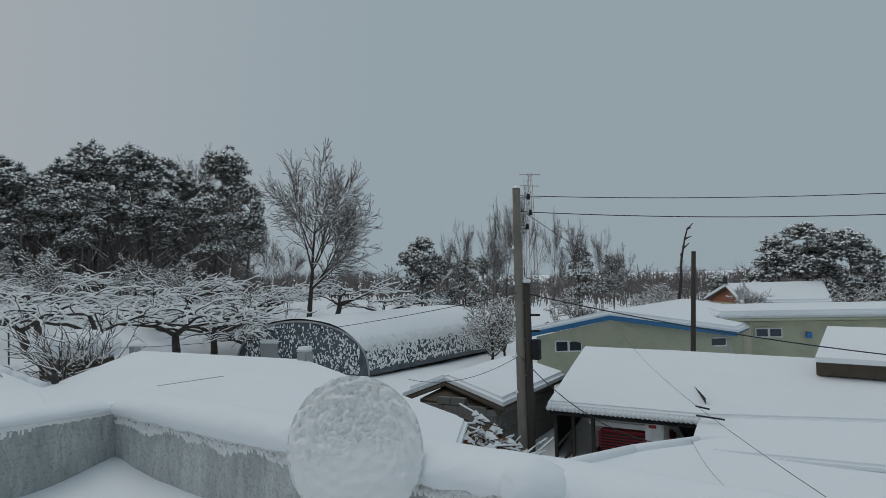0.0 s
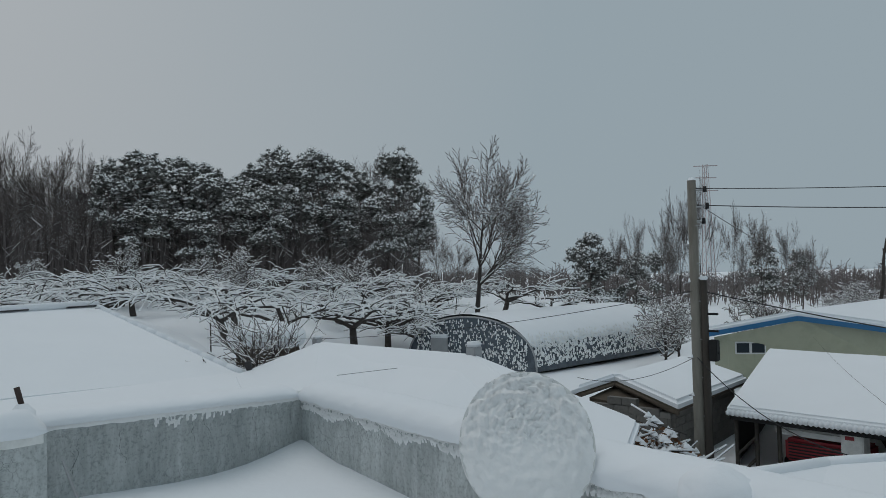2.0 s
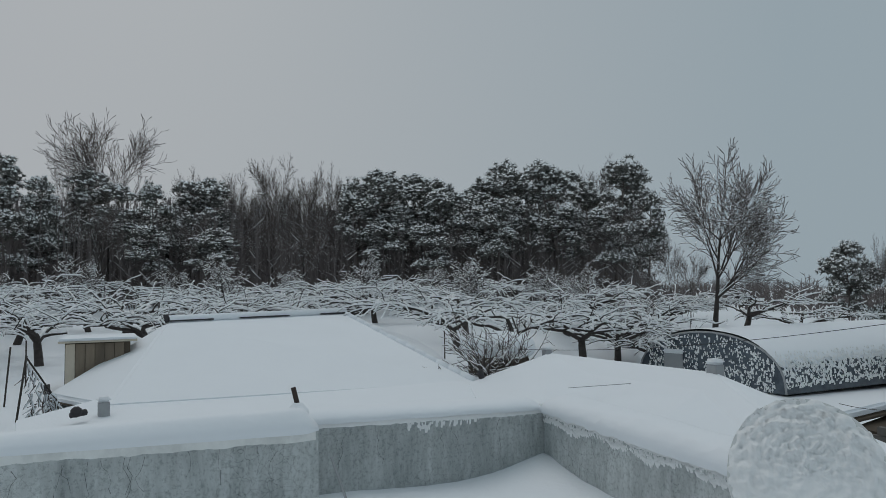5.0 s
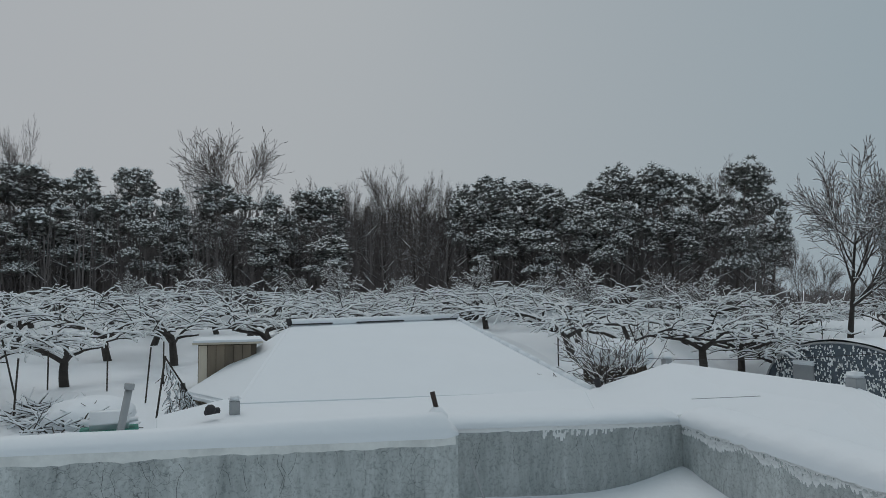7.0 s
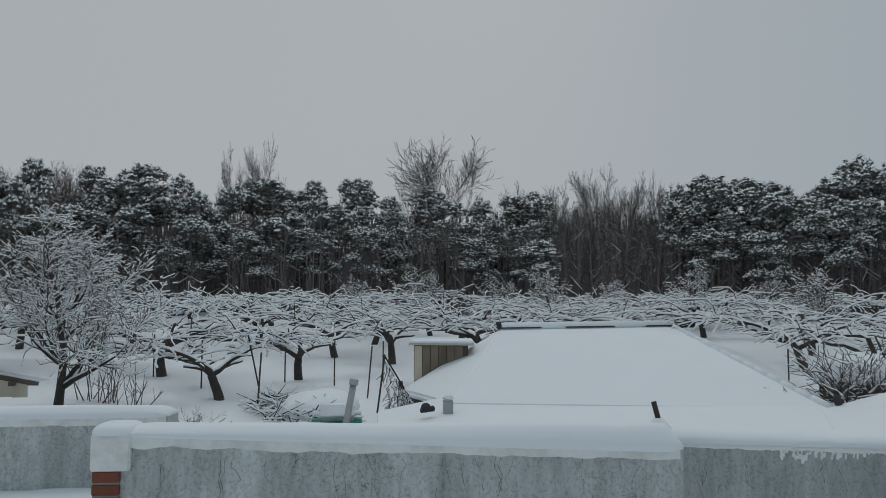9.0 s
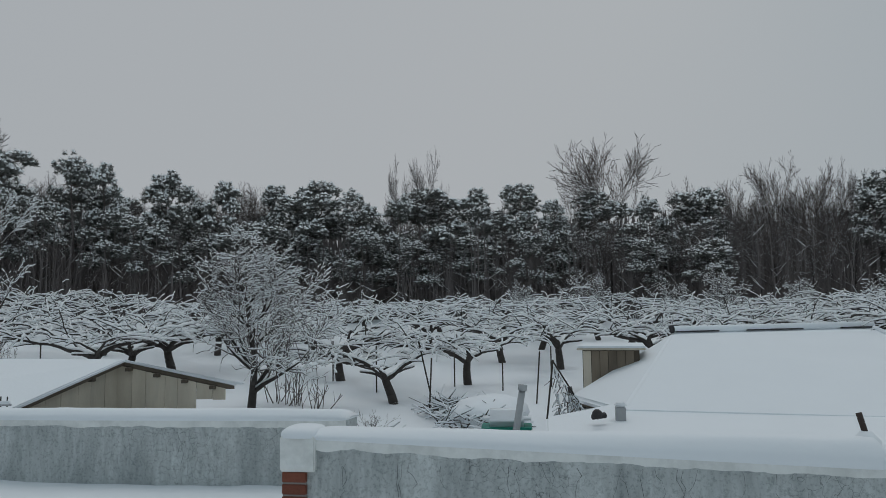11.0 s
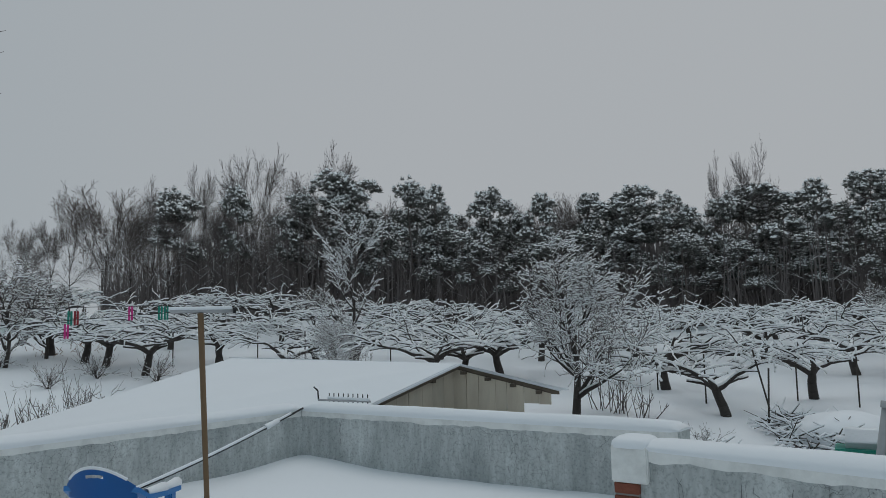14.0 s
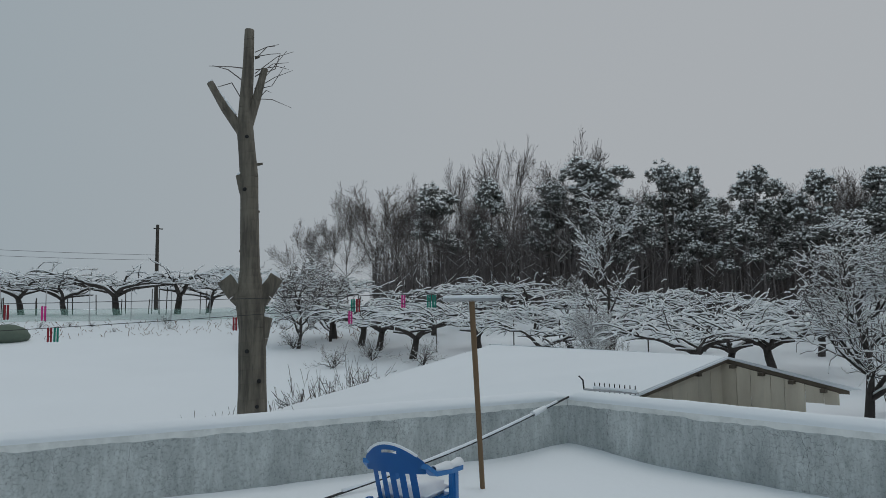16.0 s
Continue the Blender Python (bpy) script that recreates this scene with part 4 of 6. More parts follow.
def make_tree(name, label, seed, spec, height, trunk_r, snow_share, snow_fat, levels=4, lean=(0, 0), trunk_sides=7, bark=None, twig=None):
    rnd = random.Random(seed)
    segs = grow(rnd, Vector((0, 0, -0.3)), Vector((lean[0], lean[1], 1)).normalized(), height, trunk_r, 0, levels, [], spec)
    t = thing(name, label, "tree")
    tube_part("trunk", [s[:4] for s in segs if s[4] == 0], bark or BARK, t, trunk_sides)
    mid = [s[:4] for s in segs if s[4] == 1]
    tagged(tube_part("limb_frame", mid, bark or BARK, t, 5), kind="stuff")
    fine = [s[:4] for s in segs if s[4] >= 2]
    if fine:
        tagged(tube_part("twig_work", fine, twig or TWIG, t, 3), kind="stuff")
    sn = snow_on([s for s in segs if s[4] >= 1], rnd, snow_share, snow_fat)
    if sn:
        tagged(tube_part("snow_cover", sn, LITSNOW, t, 4, "snow lying along the branches"), kind="stuff")
    return t


def orchard_tree(seed):
    """A pear tree trained flat: short stout trunk, arching limbs and a level roof of long shoots under snow."""
    rnd = random.Random(seed)
    t = thing("pear_tree", "pear tree trained low and wide, branches loaded with snow", "tree", group="orchard trees")
    segs = []
    lean = Vector((rnd.uniform(-0.25, 0.25), rnd.uniform(-0.25, 0.25), 1)).normalized()
    p = Vector((0, 0, -0.3))
    for k in range(4):
        lean = (lean + Vector((rnd.gauss(0, 0.1), rnd.gauss(0, 0.1), 0))).normalized()
        q = p + lean * 0.31
        segs.append((p, q, 0.19 - 0.012 * k, 0.178 - 0.012 * k, 0))
        p = q
    base = p
    nodes = []

    def run(p, a, r, length, n, rise, level, wob):
        d = Vector((math.cos(a), math.sin(a), rise)).normalized()
        for k in range(n):
            want = (1.85 - p.z) * 0.35 if level == 1 else 0
            d = (d + Vector((rnd.gauss(0, wob), rnd.gauss(0, wob), (want - d.z) * 0.5 + rnd.gauss(0, wob * 0.7)))).normalized()
            q = p + d * (length / n)
            r2 = max(r * 0.87, 0.018)
            segs.append((p, q, r, r2, level))
            nodes.append((q, math.atan2(d.y, d.x), r2))
            p, r = q, r2
        return p

    nl = rnd.randint(3, 5)
    a0 = rnd.uniform(0, 6.28)
    for i in range(nl):
        a = a0 + 6.283 * i / nl + rnd.gauss(0, 0.2)
        run(base, a, 0.115, rnd.uniform(2.6, 3.4), 9, 0.8, 1, 0.16)
    for q, a, r in list(nodes):
        if rnd.random() < 0.55 and q.z > 0.9:
            run(q, a + rnd.choice((-1, 1)) * rnd.uniform(0.5, 1.3), r * 0.7, rnd.uniform(0.9, 1.9), 5, 0.35, 1, 0.18)
    shoots = [m for m in nodes if m[0].z > 1.2]
    for k in range(88):
        q, a, r = rnd.choice(shoots)
        b = a + rnd.gauss(0, 0.75)
        L = rnd.uniform(0.8, 2.1)
        d = Vector((math.cos(b), math.sin(b), rnd.uniform(0.15, 0.75))).normalized()
        sp, sr, bend = q, 0.032, rnd.uniform(0.08, 0.2)
        for s in range(6):
            d = (d + Vector((rnd.gauss(0, 0.2), rnd.gauss(0, 0.2), -bend + rnd.gauss(0, 0.13)))).normalized()
            sq = sp + d * (L / 6)
            if sq.z > 2.75:
                sq.z = 2.75
            if sq.z < 1.45:
                break
            segs.append((sp, sq, sr, sr * 0.85, 2))
            if rnd.random() < 0.16:
                e = (d + Vector((rnd.gauss(0, 0.6), rnd.gauss(0, 0.6), rnd.uniform(0, 0.8)))).normalized()
                segs.append((sq, sq + e * rnd.uniform(0.15, 0.4), 0.013, 0.008, 2))
            sp, sr = sq, sr * 0.85
    tube_part("trunk", [s[:4] for s in segs if s[4] == 0], BARK, t, 8)
    tagged(tube_part("limb_frame", [s[:4] for s in segs if s[4] == 1], BARK, t, 6), kind="stuff")
    tagged(tube_part("shoot_work", [s[:4] for s in segs if s[4] == 2], BARK, t, 3), kind="stuff")
    tagged(tube_part("snow_cover", snow_on([s for s in segs if s[4] >= 1], rnd, 0.98, 0.046), LITSNOW, t, 4, "snow lying along the branches"), kind="stuff")
    return t


def pine(seed, height, crown, start):
    """A red pine: bare dark trunk, forked limbs and a domed crown of many needle tufts, each with its pad of snow."""
    rnd = random.Random(seed)
    t = thing("pine_tree", "tall pine with a dark trunk and snow-dusted crown", "tree", group="forest pines")
    segs, nodes, n = [], [], 12
    p, d = Vector((0, 0, -0.5)), Vector((rnd.gauss(0, 0.06), rnd.gauss(0, 0.06), 1)).normalized()
    for k in range(n):
        d = (d + Vector((rnd.gauss(0, 0.05), rnd.gauss(0, 0.05), 0.05))).normalized()
        q = p + d * (height * 0.92 / n)
        segs.append((p, q, 0.2 * (1 - 0.8 * k / n), 0.2 * (1 - 0.8 * (k + 1) / n)))
        nodes.append(q)
        p = q
    # lobes of the crown: a top dome and several lower, spreading shelves
    lobes = [(Vector((nodes[-1].x, nodes[-1].y, height * 0.88)), crown * 0.58, height * 0.11)]
    for k in range(rnd.randint(12, 15)):
        u = rnd.uniform(0, 1) ** 1.1
        z = height * (start + (0.9 - start) * u)
        reach = crown * (1.0 - 0.55 * max(u - 0.35, 0)) * rnd.uniform(0.45, 0.8)
        a = 2.4 * k + rnd.gauss(0, 0.4)
        lobes.append((Vector((math.cos(a) * reach, math.sin(a) * reach, z)), crown * rnd.uniform(0.34, 0.5), height * rnd.uniform(0.055, 0.095)))
    limbs = []
    for c, R, H in lobes:
        q = min(nodes, key=lambda m: abs(m.z - (c.z - 0.25 * (c - m).length)))
        m = q.lerp(c, 0.55) + Vector((rnd.gauss(0, 0.2), rnd.gauss(0, 0.2), -0.15))
        limbs += [(q, m, 0.075, 0.055), (m, c, 0.055, 0.03)]
        for k in range(5):
            e = c + Vector((rnd.gauss(0, 0.5) * R, rnd.gauss(0, 0.5) * R, rnd.uniform(-0.3, 0.5) * H))
            limbs.append((m.lerp(c, rnd.uniform(0.3, 1)), e, 0.03, 0.015))
    for q in nodes[2:7]:
        for k in range(2):
            a = rnd.uniform(0, 6.28)
            limbs.append((q, q + Vector((math.cos(a), math.sin(a), rnd.uniform(-0.25, 0.2))) * rnd.uniform(0.4, 1.5), 0.035, 0.012))
    tube_part("trunk", segs, PINEBARK, t, 7)
    tagged(tube_part("limb_frame", limbs, PINEBARK, t, 4), kind="stuff")
    g = np.random.default_rng(seed)
    nv, nf, sv, sf = [], [], [], []
    for c, R, H in lobes:
        for k in range(int(34 * (R / 1.1) ** 2) + 12):
            dr = g.normal(size=3)
            dr /= np.linalg.norm(dr)
            dr[2] = abs(dr[2]) * 1.1 - 0.35
            rr = g.uniform(0.55, 1.05) if k % 4 else g.uniform(0.1, 0.6)
            o = np.array(c) + dr * rr * np.array([R, R, H * 1.25])
            size = g.uniform(0.2, 0.34)
            nn = 20
            dirs = g.normal(size=(nn, 3)) * np.array([1, 1, 0.6]) + np.array([0, 0, 0.55])
            dirs /= np.linalg.norm(dirs, axis=1, keepdims=True)
            side = np.cross(dirs, g.normal(size=(nn, 3)))
            side /= np.linalg.norm(side, axis=1, keepdims=True) + 1e-9
            wd = g.uniform(0.03, 0.065, (nn, 1))
            foot = o + dirs * size * 0.15
            tip = o + dirs * size * g.uniform(0.9, 1.5, (nn, 1))
            b = len(nv)
            nv += np.concatenate([foot - side * wd, foot + side * wd, tip], axis=0).tolist()
            nf += [(b + i, b + nn + i, b + 2 * nn + i) for i in range(nn)]
            if rr < 0.5 or dr[2] < -0.3 or g.random() < 0.1:
                continue
            for i in range(g.integers(2, 4)):
                w, h = g.uniform(0.09, 0.2), g.uniform(0.06, 0.14)
                x, y, z = o + np.array([g.normal(0, 0.13), g.normal(0, 0.13), size * g.uniform(0.35, 0.85)])
                a = g.uniform(0, 1.2)
                b = len(sv)
                for j in range(5):
                    e = g.uniform(0.7, 1.25)
                    sv.append((x + math.cos(a + 1.2566 * j) * w * e, y + math.sin(a + 1.2566 * j) * w * e, z - 0.05 * e))
                sv.append((x, y, z + h))
                sf += [(b + j, b + (j + 1) % 5, b + 5) for j in range(5)]
    tagged(raw_part("crown", nv, nf, NEEDLE, t, "dense dark green needles"), kind="stuff")
    tagged(raw_part("snow_cover", sv, sf, LITSNOW, t, "small pads of snow on the needles"), kind="stuff")
    return t


VASE = dict(bits=(5, 7, 5, 4), wild=(0.04, 0.07, 0.1, 0.14), lift=(0.03, 0.0, 0.03, 0.05), kids=(6, 3, 2, 0), angle=((10, 62), (18, 42), (18, 48), (0, 0)), ratio=((1.0, 1.35), (0.45, 0.62), (0.5, 0.7), (0, 0)), thin=0.015, taper=1.2, chance=0.75)
VASE["from"] = (0.55, 0.3, 0.2, 0)
SLENDER = dict(bits=(9, 6, 4, 3), wild=(0.04, 0.08, 0.12, 0.15), lift=(0.03, 0.1, 0.1, 0.08), kids=(2, 2, 2, 0), angle=((28, 55), (22, 48), (22, 48), (0, 0)), ratio=((0.42, 0.6), (0.38, 0.55), (0.4, 0.6), (0, 0)), thin=0.011, taper=1.3)
SLENDER["from"] = (0.3, 0.2, 0.2, 0)
FAN = dict(bits=(6, 7, 4, 3), wild=(0.04, 0.07, 0.12, 0.16), lift=(0.03, 0.06, 0.05, 0.04), kids=(4, 2, 1, 0), angle=((22, 58), (20, 48), (20, 50), (0, 0)), ratio=((0.85, 1.15), (0.45, 0.65), (0.5, 0.75), (0, 0)), thin=0.012, taper=1.2, chance=0.72)
FAN["from"] = (0.45, 0.2, 0.2, 0)
BROAD = dict(bits=(6, 7, 5, 3), wild=(0.08, 0.14, 0.2, 0.25), lift=(0.03, 0.09, 0.05, 0.02), kids=(4, 2, 1, 0), angle=((30, 65), (30, 60), (30, 65), (0, 0)), ratio=((0.75, 1.1), (0.4, 0.62), (0.4, 0.7), (0, 0)), thin=0.009, taper=1.0)
BROAD["from"] = (0.3, 0.15, 0.15, 0)
SHRUB = dict(bits=(2, 6, 4, 3), wild=(0.1, 0.16, 0.22, 0.25), lift=(0.0, 0.05, 0.03, 0), kids=(8, 2, 0, 0), angle=((15, 70), (25, 55), (30, 60), (0, 0)), ratio=((2.6, 4.2), (0.3, 0.55), (0.3, 0.5), (0, 0)), thin=0.006, taper=0.6)
SHRUB["from"] = (0.4, 0.15, 0.2, 0)


def on_ground(az, d, dz=0.0):
    p = P(az, d, 0)
    p.z = ground(p.x, p.y) + dz
    return p


used = set()


def plant(proto, az, d, s=1.0, spin=0.0, dz=0.0, sz=None, label="", group=""):
    """Stands the prototype itself, then copies of it, on the ground."""
    p = on_ground(az, d, dz)
    m = Matrix.Translation(p) @ Matrix.Rotation(spin, 4, "Z")
    if proto.name in used:
        proto = copy_thing(proto, m)
    else:
        used.add(proto.name)
        proto.matrix_world = m
    proto.scale = (s, s, sz or s)
    return tagged(proto, label, group=group)


# far orchard and the nearer rows
rnd = random.Random(77)
pears = [orchard_tree(100 + i) for i in range(5)]
spots = [(101.8, 25.0), (96.15, 28.5), (105.8, 30.0), (93.4, 35.5), (110.5, 34), (121.0, 33), (89.0, 33), (82, 33.5), (75.5, 36.5), (69, 40.5), (59.4, 34), (55.2, 31), (50.3, 33.5), (47.6, 38.5), (44.0, 45), (38.6, 47), (34.9, 50), (118, 33), (123.5, 31), (129.5, 36), (135, 34), (139.5, 38), (144.5, 36), (148.5, 41)]
for az0, d0 in [(a, d) for d in (39.5, 45.5, 51.5) for a in range(44, 154, 8 if d < 42 else (7 if d < 48 else 6))]:
    spots.append((az0 + rnd.uniform(-1.5, 1.5), d0 + rnd.uniform(-1, 1)))
for az0 in (152, 155.5, 159.5, 162, 165.5, 169, 172, 175.5):
    spots.append((az0 + rnd.uniform(-0.5, 0.5), rnd.uniform(55, 63)))
for i, (a, d) in enumerate(spots):
    plant(pears[i % 5], a, d, rnd.uniform(0.9, 1.1) * (1.3 if a > 151 else 1), rnd.uniform(0, 6.28))

# forest edge
PINE_SIZES = ((11.5, 2.7, 0.45), (12.5, 3.0, 0.4), (10.5, 2.6, 0.46), (11.5, 3.3, 0.44), (9.5, 2.4, 0.38), (12.0, 2.5, 0.5))
pines = [pine(200 + i, h, c, s) for i, (h, c, s) in enumerate(PINE_SIZES)]
BARE_SIZES = (7.2, 6.6, 7.6)
bare = [make_tree("bare_tree", "tall leafless tree with fine upright twigs", 300 + i, VASE, h, 0.15, 0.25, 0.016) for i, h in enumerate(BARE_SIZES)]
bare_tops = []
for o in bare:
    zs = [v.co.z for c in o.children for v in c.data.vertices]
    xs = [math.hypot(v.co.x, v.co.y) for c in o.children for v in c.data.vertices]
    bare_tops.append((float(np.percentile(zs, 98.5)), float(np.percentile(xs, 95))))


def crown_at(kind, k, az, d, el, wide):
    """Stands a tree whose top reaches the elevation el and whose crown spans wide degrees, at its distance."""
    p = on_ground(az, d)
    tall = 1.575 + d * math.tan(radians(el)) - p.z
    if kind == "pine":
        h, r = PINE_SIZES[k][0], PINE_SIZES[k][1] * 1.12
        plant(pines[k], az, d, radians(wide) * d / 2 / r, az * 7.3, sz=tall / h)
    else:
        h, r = bare_tops[k]
        plant(bare[k], az, d, radians(wide) * 1.25 * d / 2 / r, az * 5.1, sz=tall / h)


# the crowns that make the skyline of the wood, then lower ones behind and between them
PINE_LINE = ((60.6, 9.0, 4.8), (55.8, 10.3, 5.6), (51.8, 9.8, 5.2), (47.6, 10.0, 6.4), (44.9, 7.4, 3.4), (64.9, 9.5, 5.2), (62.3, 9.4, 5.0), (67.1, 9.0, 3.8), (79.0, 8.8, 5.0), (81.7, 8.4, 3.4), (114.7, 9.8, 4.0), (110.8, 9.6, 3.3), (107.9, 10.3, 6.2), (104.4, 9.4, 4.0), (99.0, 9.7, 6.6), (102.0, 8.9, 4.0), (95.1, 9.4, 4.2), (91.9, 9.6, 4.2), (89.4, 8.4, 3.0), (85.4, 9.1, 5.8), (129.4, 11.8, 5.8), (125.1, 11.2, 5.0), (122.8, 10.7, 3.4), (119.0, 10.3, 4.0), (116.8, 9.5, 3.0), (142.2, 10.4, 4.9), (138.2, 10.4, 3.2), (133.8, 10.4, 4.2))
BARE_LINE = ((99.4, 11.7, 3.6), (101.4, 11.2, 2.6), (85.1, 12.4, 6.6), (73.6, 10.0, 5.6), (69.0, 9.4, 3.0), (71.2, 9.0, 4.0), (76.2, 8.8, 4.5), (130.8, 13.4, 6.2), (136.9, 12.8, 3.8), (140.7, 11.4, 4.0), (144.3, 10.4, 5.0), (147.3, 9.7, 6.4), (149.4, 8.8, 4.4), (153.0, 7.05, 5.0), (133.5, 11.2, 4.5), (87.6, 9.2, 4.2), (79.5, 8.8, 5.0), (112.5, 9.2, 4.0), (150.6, 7.2, 4.0))
for k, (a, el, w) in enumerate(PINE_LINE):
    crown_at("pine", k % 6, a, 61 + 4 * ((k * 0.618) % 1), el, w)
for k, (a, el, w) in enumerate(BARE_LINE):
    crown_at("bare", k % 3, a, (55 if a > 149 else 64) + 5 * ((k * 0.618) % 1), el, w)
xs, ys = zip(*sorted((a, el) for a, el, w in PINE_LINE))
az0, i = 46.0, 0
while az0 < 147:
    for d0, low in ((60, 2.6), (69, 1.6), (76, 1.2)):
        a = az0 + rnd.uniform(-1.2, 1.2)
        el = lerp(a, xs, ys) - low - rnd.uniform(0, 1.4)
        if 69 < a < 77 or a > 134 or (d0 == 60 and i % 3) or rnd.random() < 0.15:
            crown_at("bare", i % 3, a, d0 + rnd.uniform(-2, 2), el + 0.4, rnd.uniform(3.5, 5.5))
        else:
            crown_at("pine", i % 6, a, d0 + rnd.uniform(-2, 2), el, rnd.uniform(3.6, 5.2))
        i += 1
    az0 += 3.1

# thicket under and behind the forest: countless stems
rnd2 = random.Random(5)
segs = []
for k in range(7000):
    a, d = rnd2.uniform(44, 147.5), rnd2.uniform(58, 84)
    p = on_ground(a, d, -0.3)
    h = rnd2.uniform(2.5, 8.5) * lerp(a, (44, 48, 140, 148), (0.35, 1, 1.05, 0.8))
    q = p + Vector((rnd2.gauss(0, 0.35), rnd2.gauss(0, 0.35), h))
    r = rnd2.uniform(0.02, 0.06)
    segs.append((p, q, r, r * 0.4))
    for c in range(3):
        u = p.lerp(q, rnd2.uniform(0.3, 0.9))
        segs.append((u, u + Vector((rnd2.gauss(0, 0.5), rnd2.gauss(0, 0.5), rnd2.uniform(0.4, 1.4))), r * 0.45, r * 0.2))
snowy = [(p + Vector((0, 0, r0 + 0.02)), q + Vector((0, 0, r0 + 0.02)), r0 + 0.008, r1 + 0.005) for p, q, r0, r1 in segs if (q - p).length < 1.3 and rnd2.random() < 0.6 and abs(q.z - p.z) / (q - p).length < 0.72]
tagged(tube_part("thicket_snow", snowy, LITSNOW, None, 3, "snow caught on the woodland thicket", False), category="snow", kind="stuff")
for k in range(5200):
    a, d = rnd2.uniform(45, 142.5), rnd2.uniform(80, 98)
    p = on_ground(a, d, -0.5)
    r = rnd2.uniform(0.07, 0.16)
    segs.append((p, p + Vector((rnd2.gauss(0, 0.5), rnd2.gauss(0, 0.5), rnd2.uniform(6.5, 10.5) * lerp(a, (45, 51, 135, 143), (0.4, 1, 1, 0.8)))), r, r * 0.5))
tagged(tube_part("woodland_thicket", segs, BRUSH, None, 3, "dense brown leafless thicket under the pines", False), category="thicket", kind="stuff")

# young fruit trees in front of the forest
young = [make_tree("young_tree", "small bushy leafless tree dusted with snow", 400 + i, dict(BROAD, kids=(5, 2, 1, 0), thin=0.011, chance=0.8), 1.9, 0.07, 0.9, 0.019) for i in range(3)]
for a, d, s in ((67.0, 50, 1.1), (72.5, 52, 0.9), (76.8, 50, 1.1), (81, 53, 0.9), (87.4, 52, 1.1), (57.5, 46, 1.15), (49.5, 47, 1.0), (53, 50, 0.9), (45, 40, 1.05), (92, 55, 0.85), (112, 54, 0.9), (132.5, 50, 0.9), (61.5, 54, 0.9)):
    plant(young[int(a) % 3], a, d, s * 1.4, a)
big = make_tree("walnut_tree", "large spreading leafless tree with upright crown", 420, dict(FAN, kids=(4, 3, 2, 0), chance=0.9), 5.0, 0.2, 0.55, 0.016)
plant(big, 40.7, 43, 1.15, 0.5, sz=1.28)
tree_f = make_tree("fruit_tree", "bushy leafless fruit tree thick with snow", 431, dict(BROAD, kids=(5, 3, 2, 0), lift=(0.03, 0.12, 0.1, 0.05), thin=0.0042, chance=0.8), 1.75, 0.075, 0.9, 0.0095)
plant(tree_f, 112.6, 23.5, 2.3, 1.0)
tree_g = make_tree("persimmon_tree", "slender leafless tree with snow on its limbs", 433, SLENDER, 5.6, 0.12, 0.95, 0.028)
plant(tree_g, 129.7, 33, 1.12, 0.3)
plant(tree_f, 131.05, 30, 1.3, 3.0)
shrub = make_tree("shrub", "twiggy leafless shrub dusted with snow", 440, SHRUB, 0.5, 0.05, 0.6, 0.012)
for a, d, s in ((57.4, 24.5, 2.0), (55.8, 26, 1.6), (103.5, 21, 0.55), (147.55, 36, 1.0), (150.55, 34, 0.9), (143.55, 34, 1.0), (153.55, 40, 0.9), (138.55, 33, 0.8), (28.5, 17, 0.6)):
    plant(shrub, a, d, s, a)
plant(young[1], 153.15, 40, 1.9, 0.4)
plant(young[0], 150.75, 43, 1.7, 1.4)
# village trees past the greenhouse
for k, (a, d, el, w) in enumerate(((28.4, 60, 3.8, 3.0), (26.6, 58, 4.1, 3.0), (25.2, 50, 5.2, 2.8), (23.8, 48, 6.2, 3.2), (21.6, 52, 4.3, 3.2), (19.7, 56, 3.5, 3.0), (17.9, 58, 2.8, 2.8), (16.1, 60, 1.7, 2.8), (26.0, 45, 2.8, 2.6), (29.8, 66, 2.8, 3.0), (43.4, 57, 3.6, 3.8), (42.2, 55, 2.4, 3.0))):
    crown_at("bare", k % 3, a, d, el, w / 1.25)
for a, d, s in ((20.5, 40, 1.1), (16, 45, 1.0), (26.5, 38, 1.1), (13.5, 52, 1.0), (25.5, 41, 1.0), (1.0, 50, 1.0), (-1, 47, 1.1), (8, 58, 1.0)):
    plant(young[int(d) % 3], a, d, s * 1.3, a)
for k, (a, d, el, w) in enumerate(((3.2, 66, 3.1, 5.6), (5.2, 67, 2.3, 4.6), (1.2, 67, 2.4, 4.6), (6.6, 68, 0.9, 3.2), (-0.3, 68, 1.0, 3.4), (9.6, 69, -0.6, 2.4), (32.1, 66, 3.2, 3.6), (30.6, 67, 2.0, 2.8), (28.9, 68, 1.4, 2.8), (27.3, 70, 1.6, 2.4), (19.4, 76, 1.9, 2.6), (17.2, 74, 1.2, 2.4))):
    k = k % 6
    p = on_ground(a, d)
    plant(pines[k], a, d, radians(w) * d / 2 / (PINE_SIZES[k][1] * 1.12), a, -2.6, sz=(4.2 + d * math.tan(radians(el)) - p.z) / PINE_SIZES[k][0])


# low hazy trees along the far edge of the fields
for k in range(16):
    a = 13 - 2.4 * k + rnd.uniform(-0.8, 0.8)
    plant(young[k % 3], a, rnd.uniform(70, 82), rnd.uniform(1.5, 2.1), a, sz=rnd.uniform(0.9, 1.4))


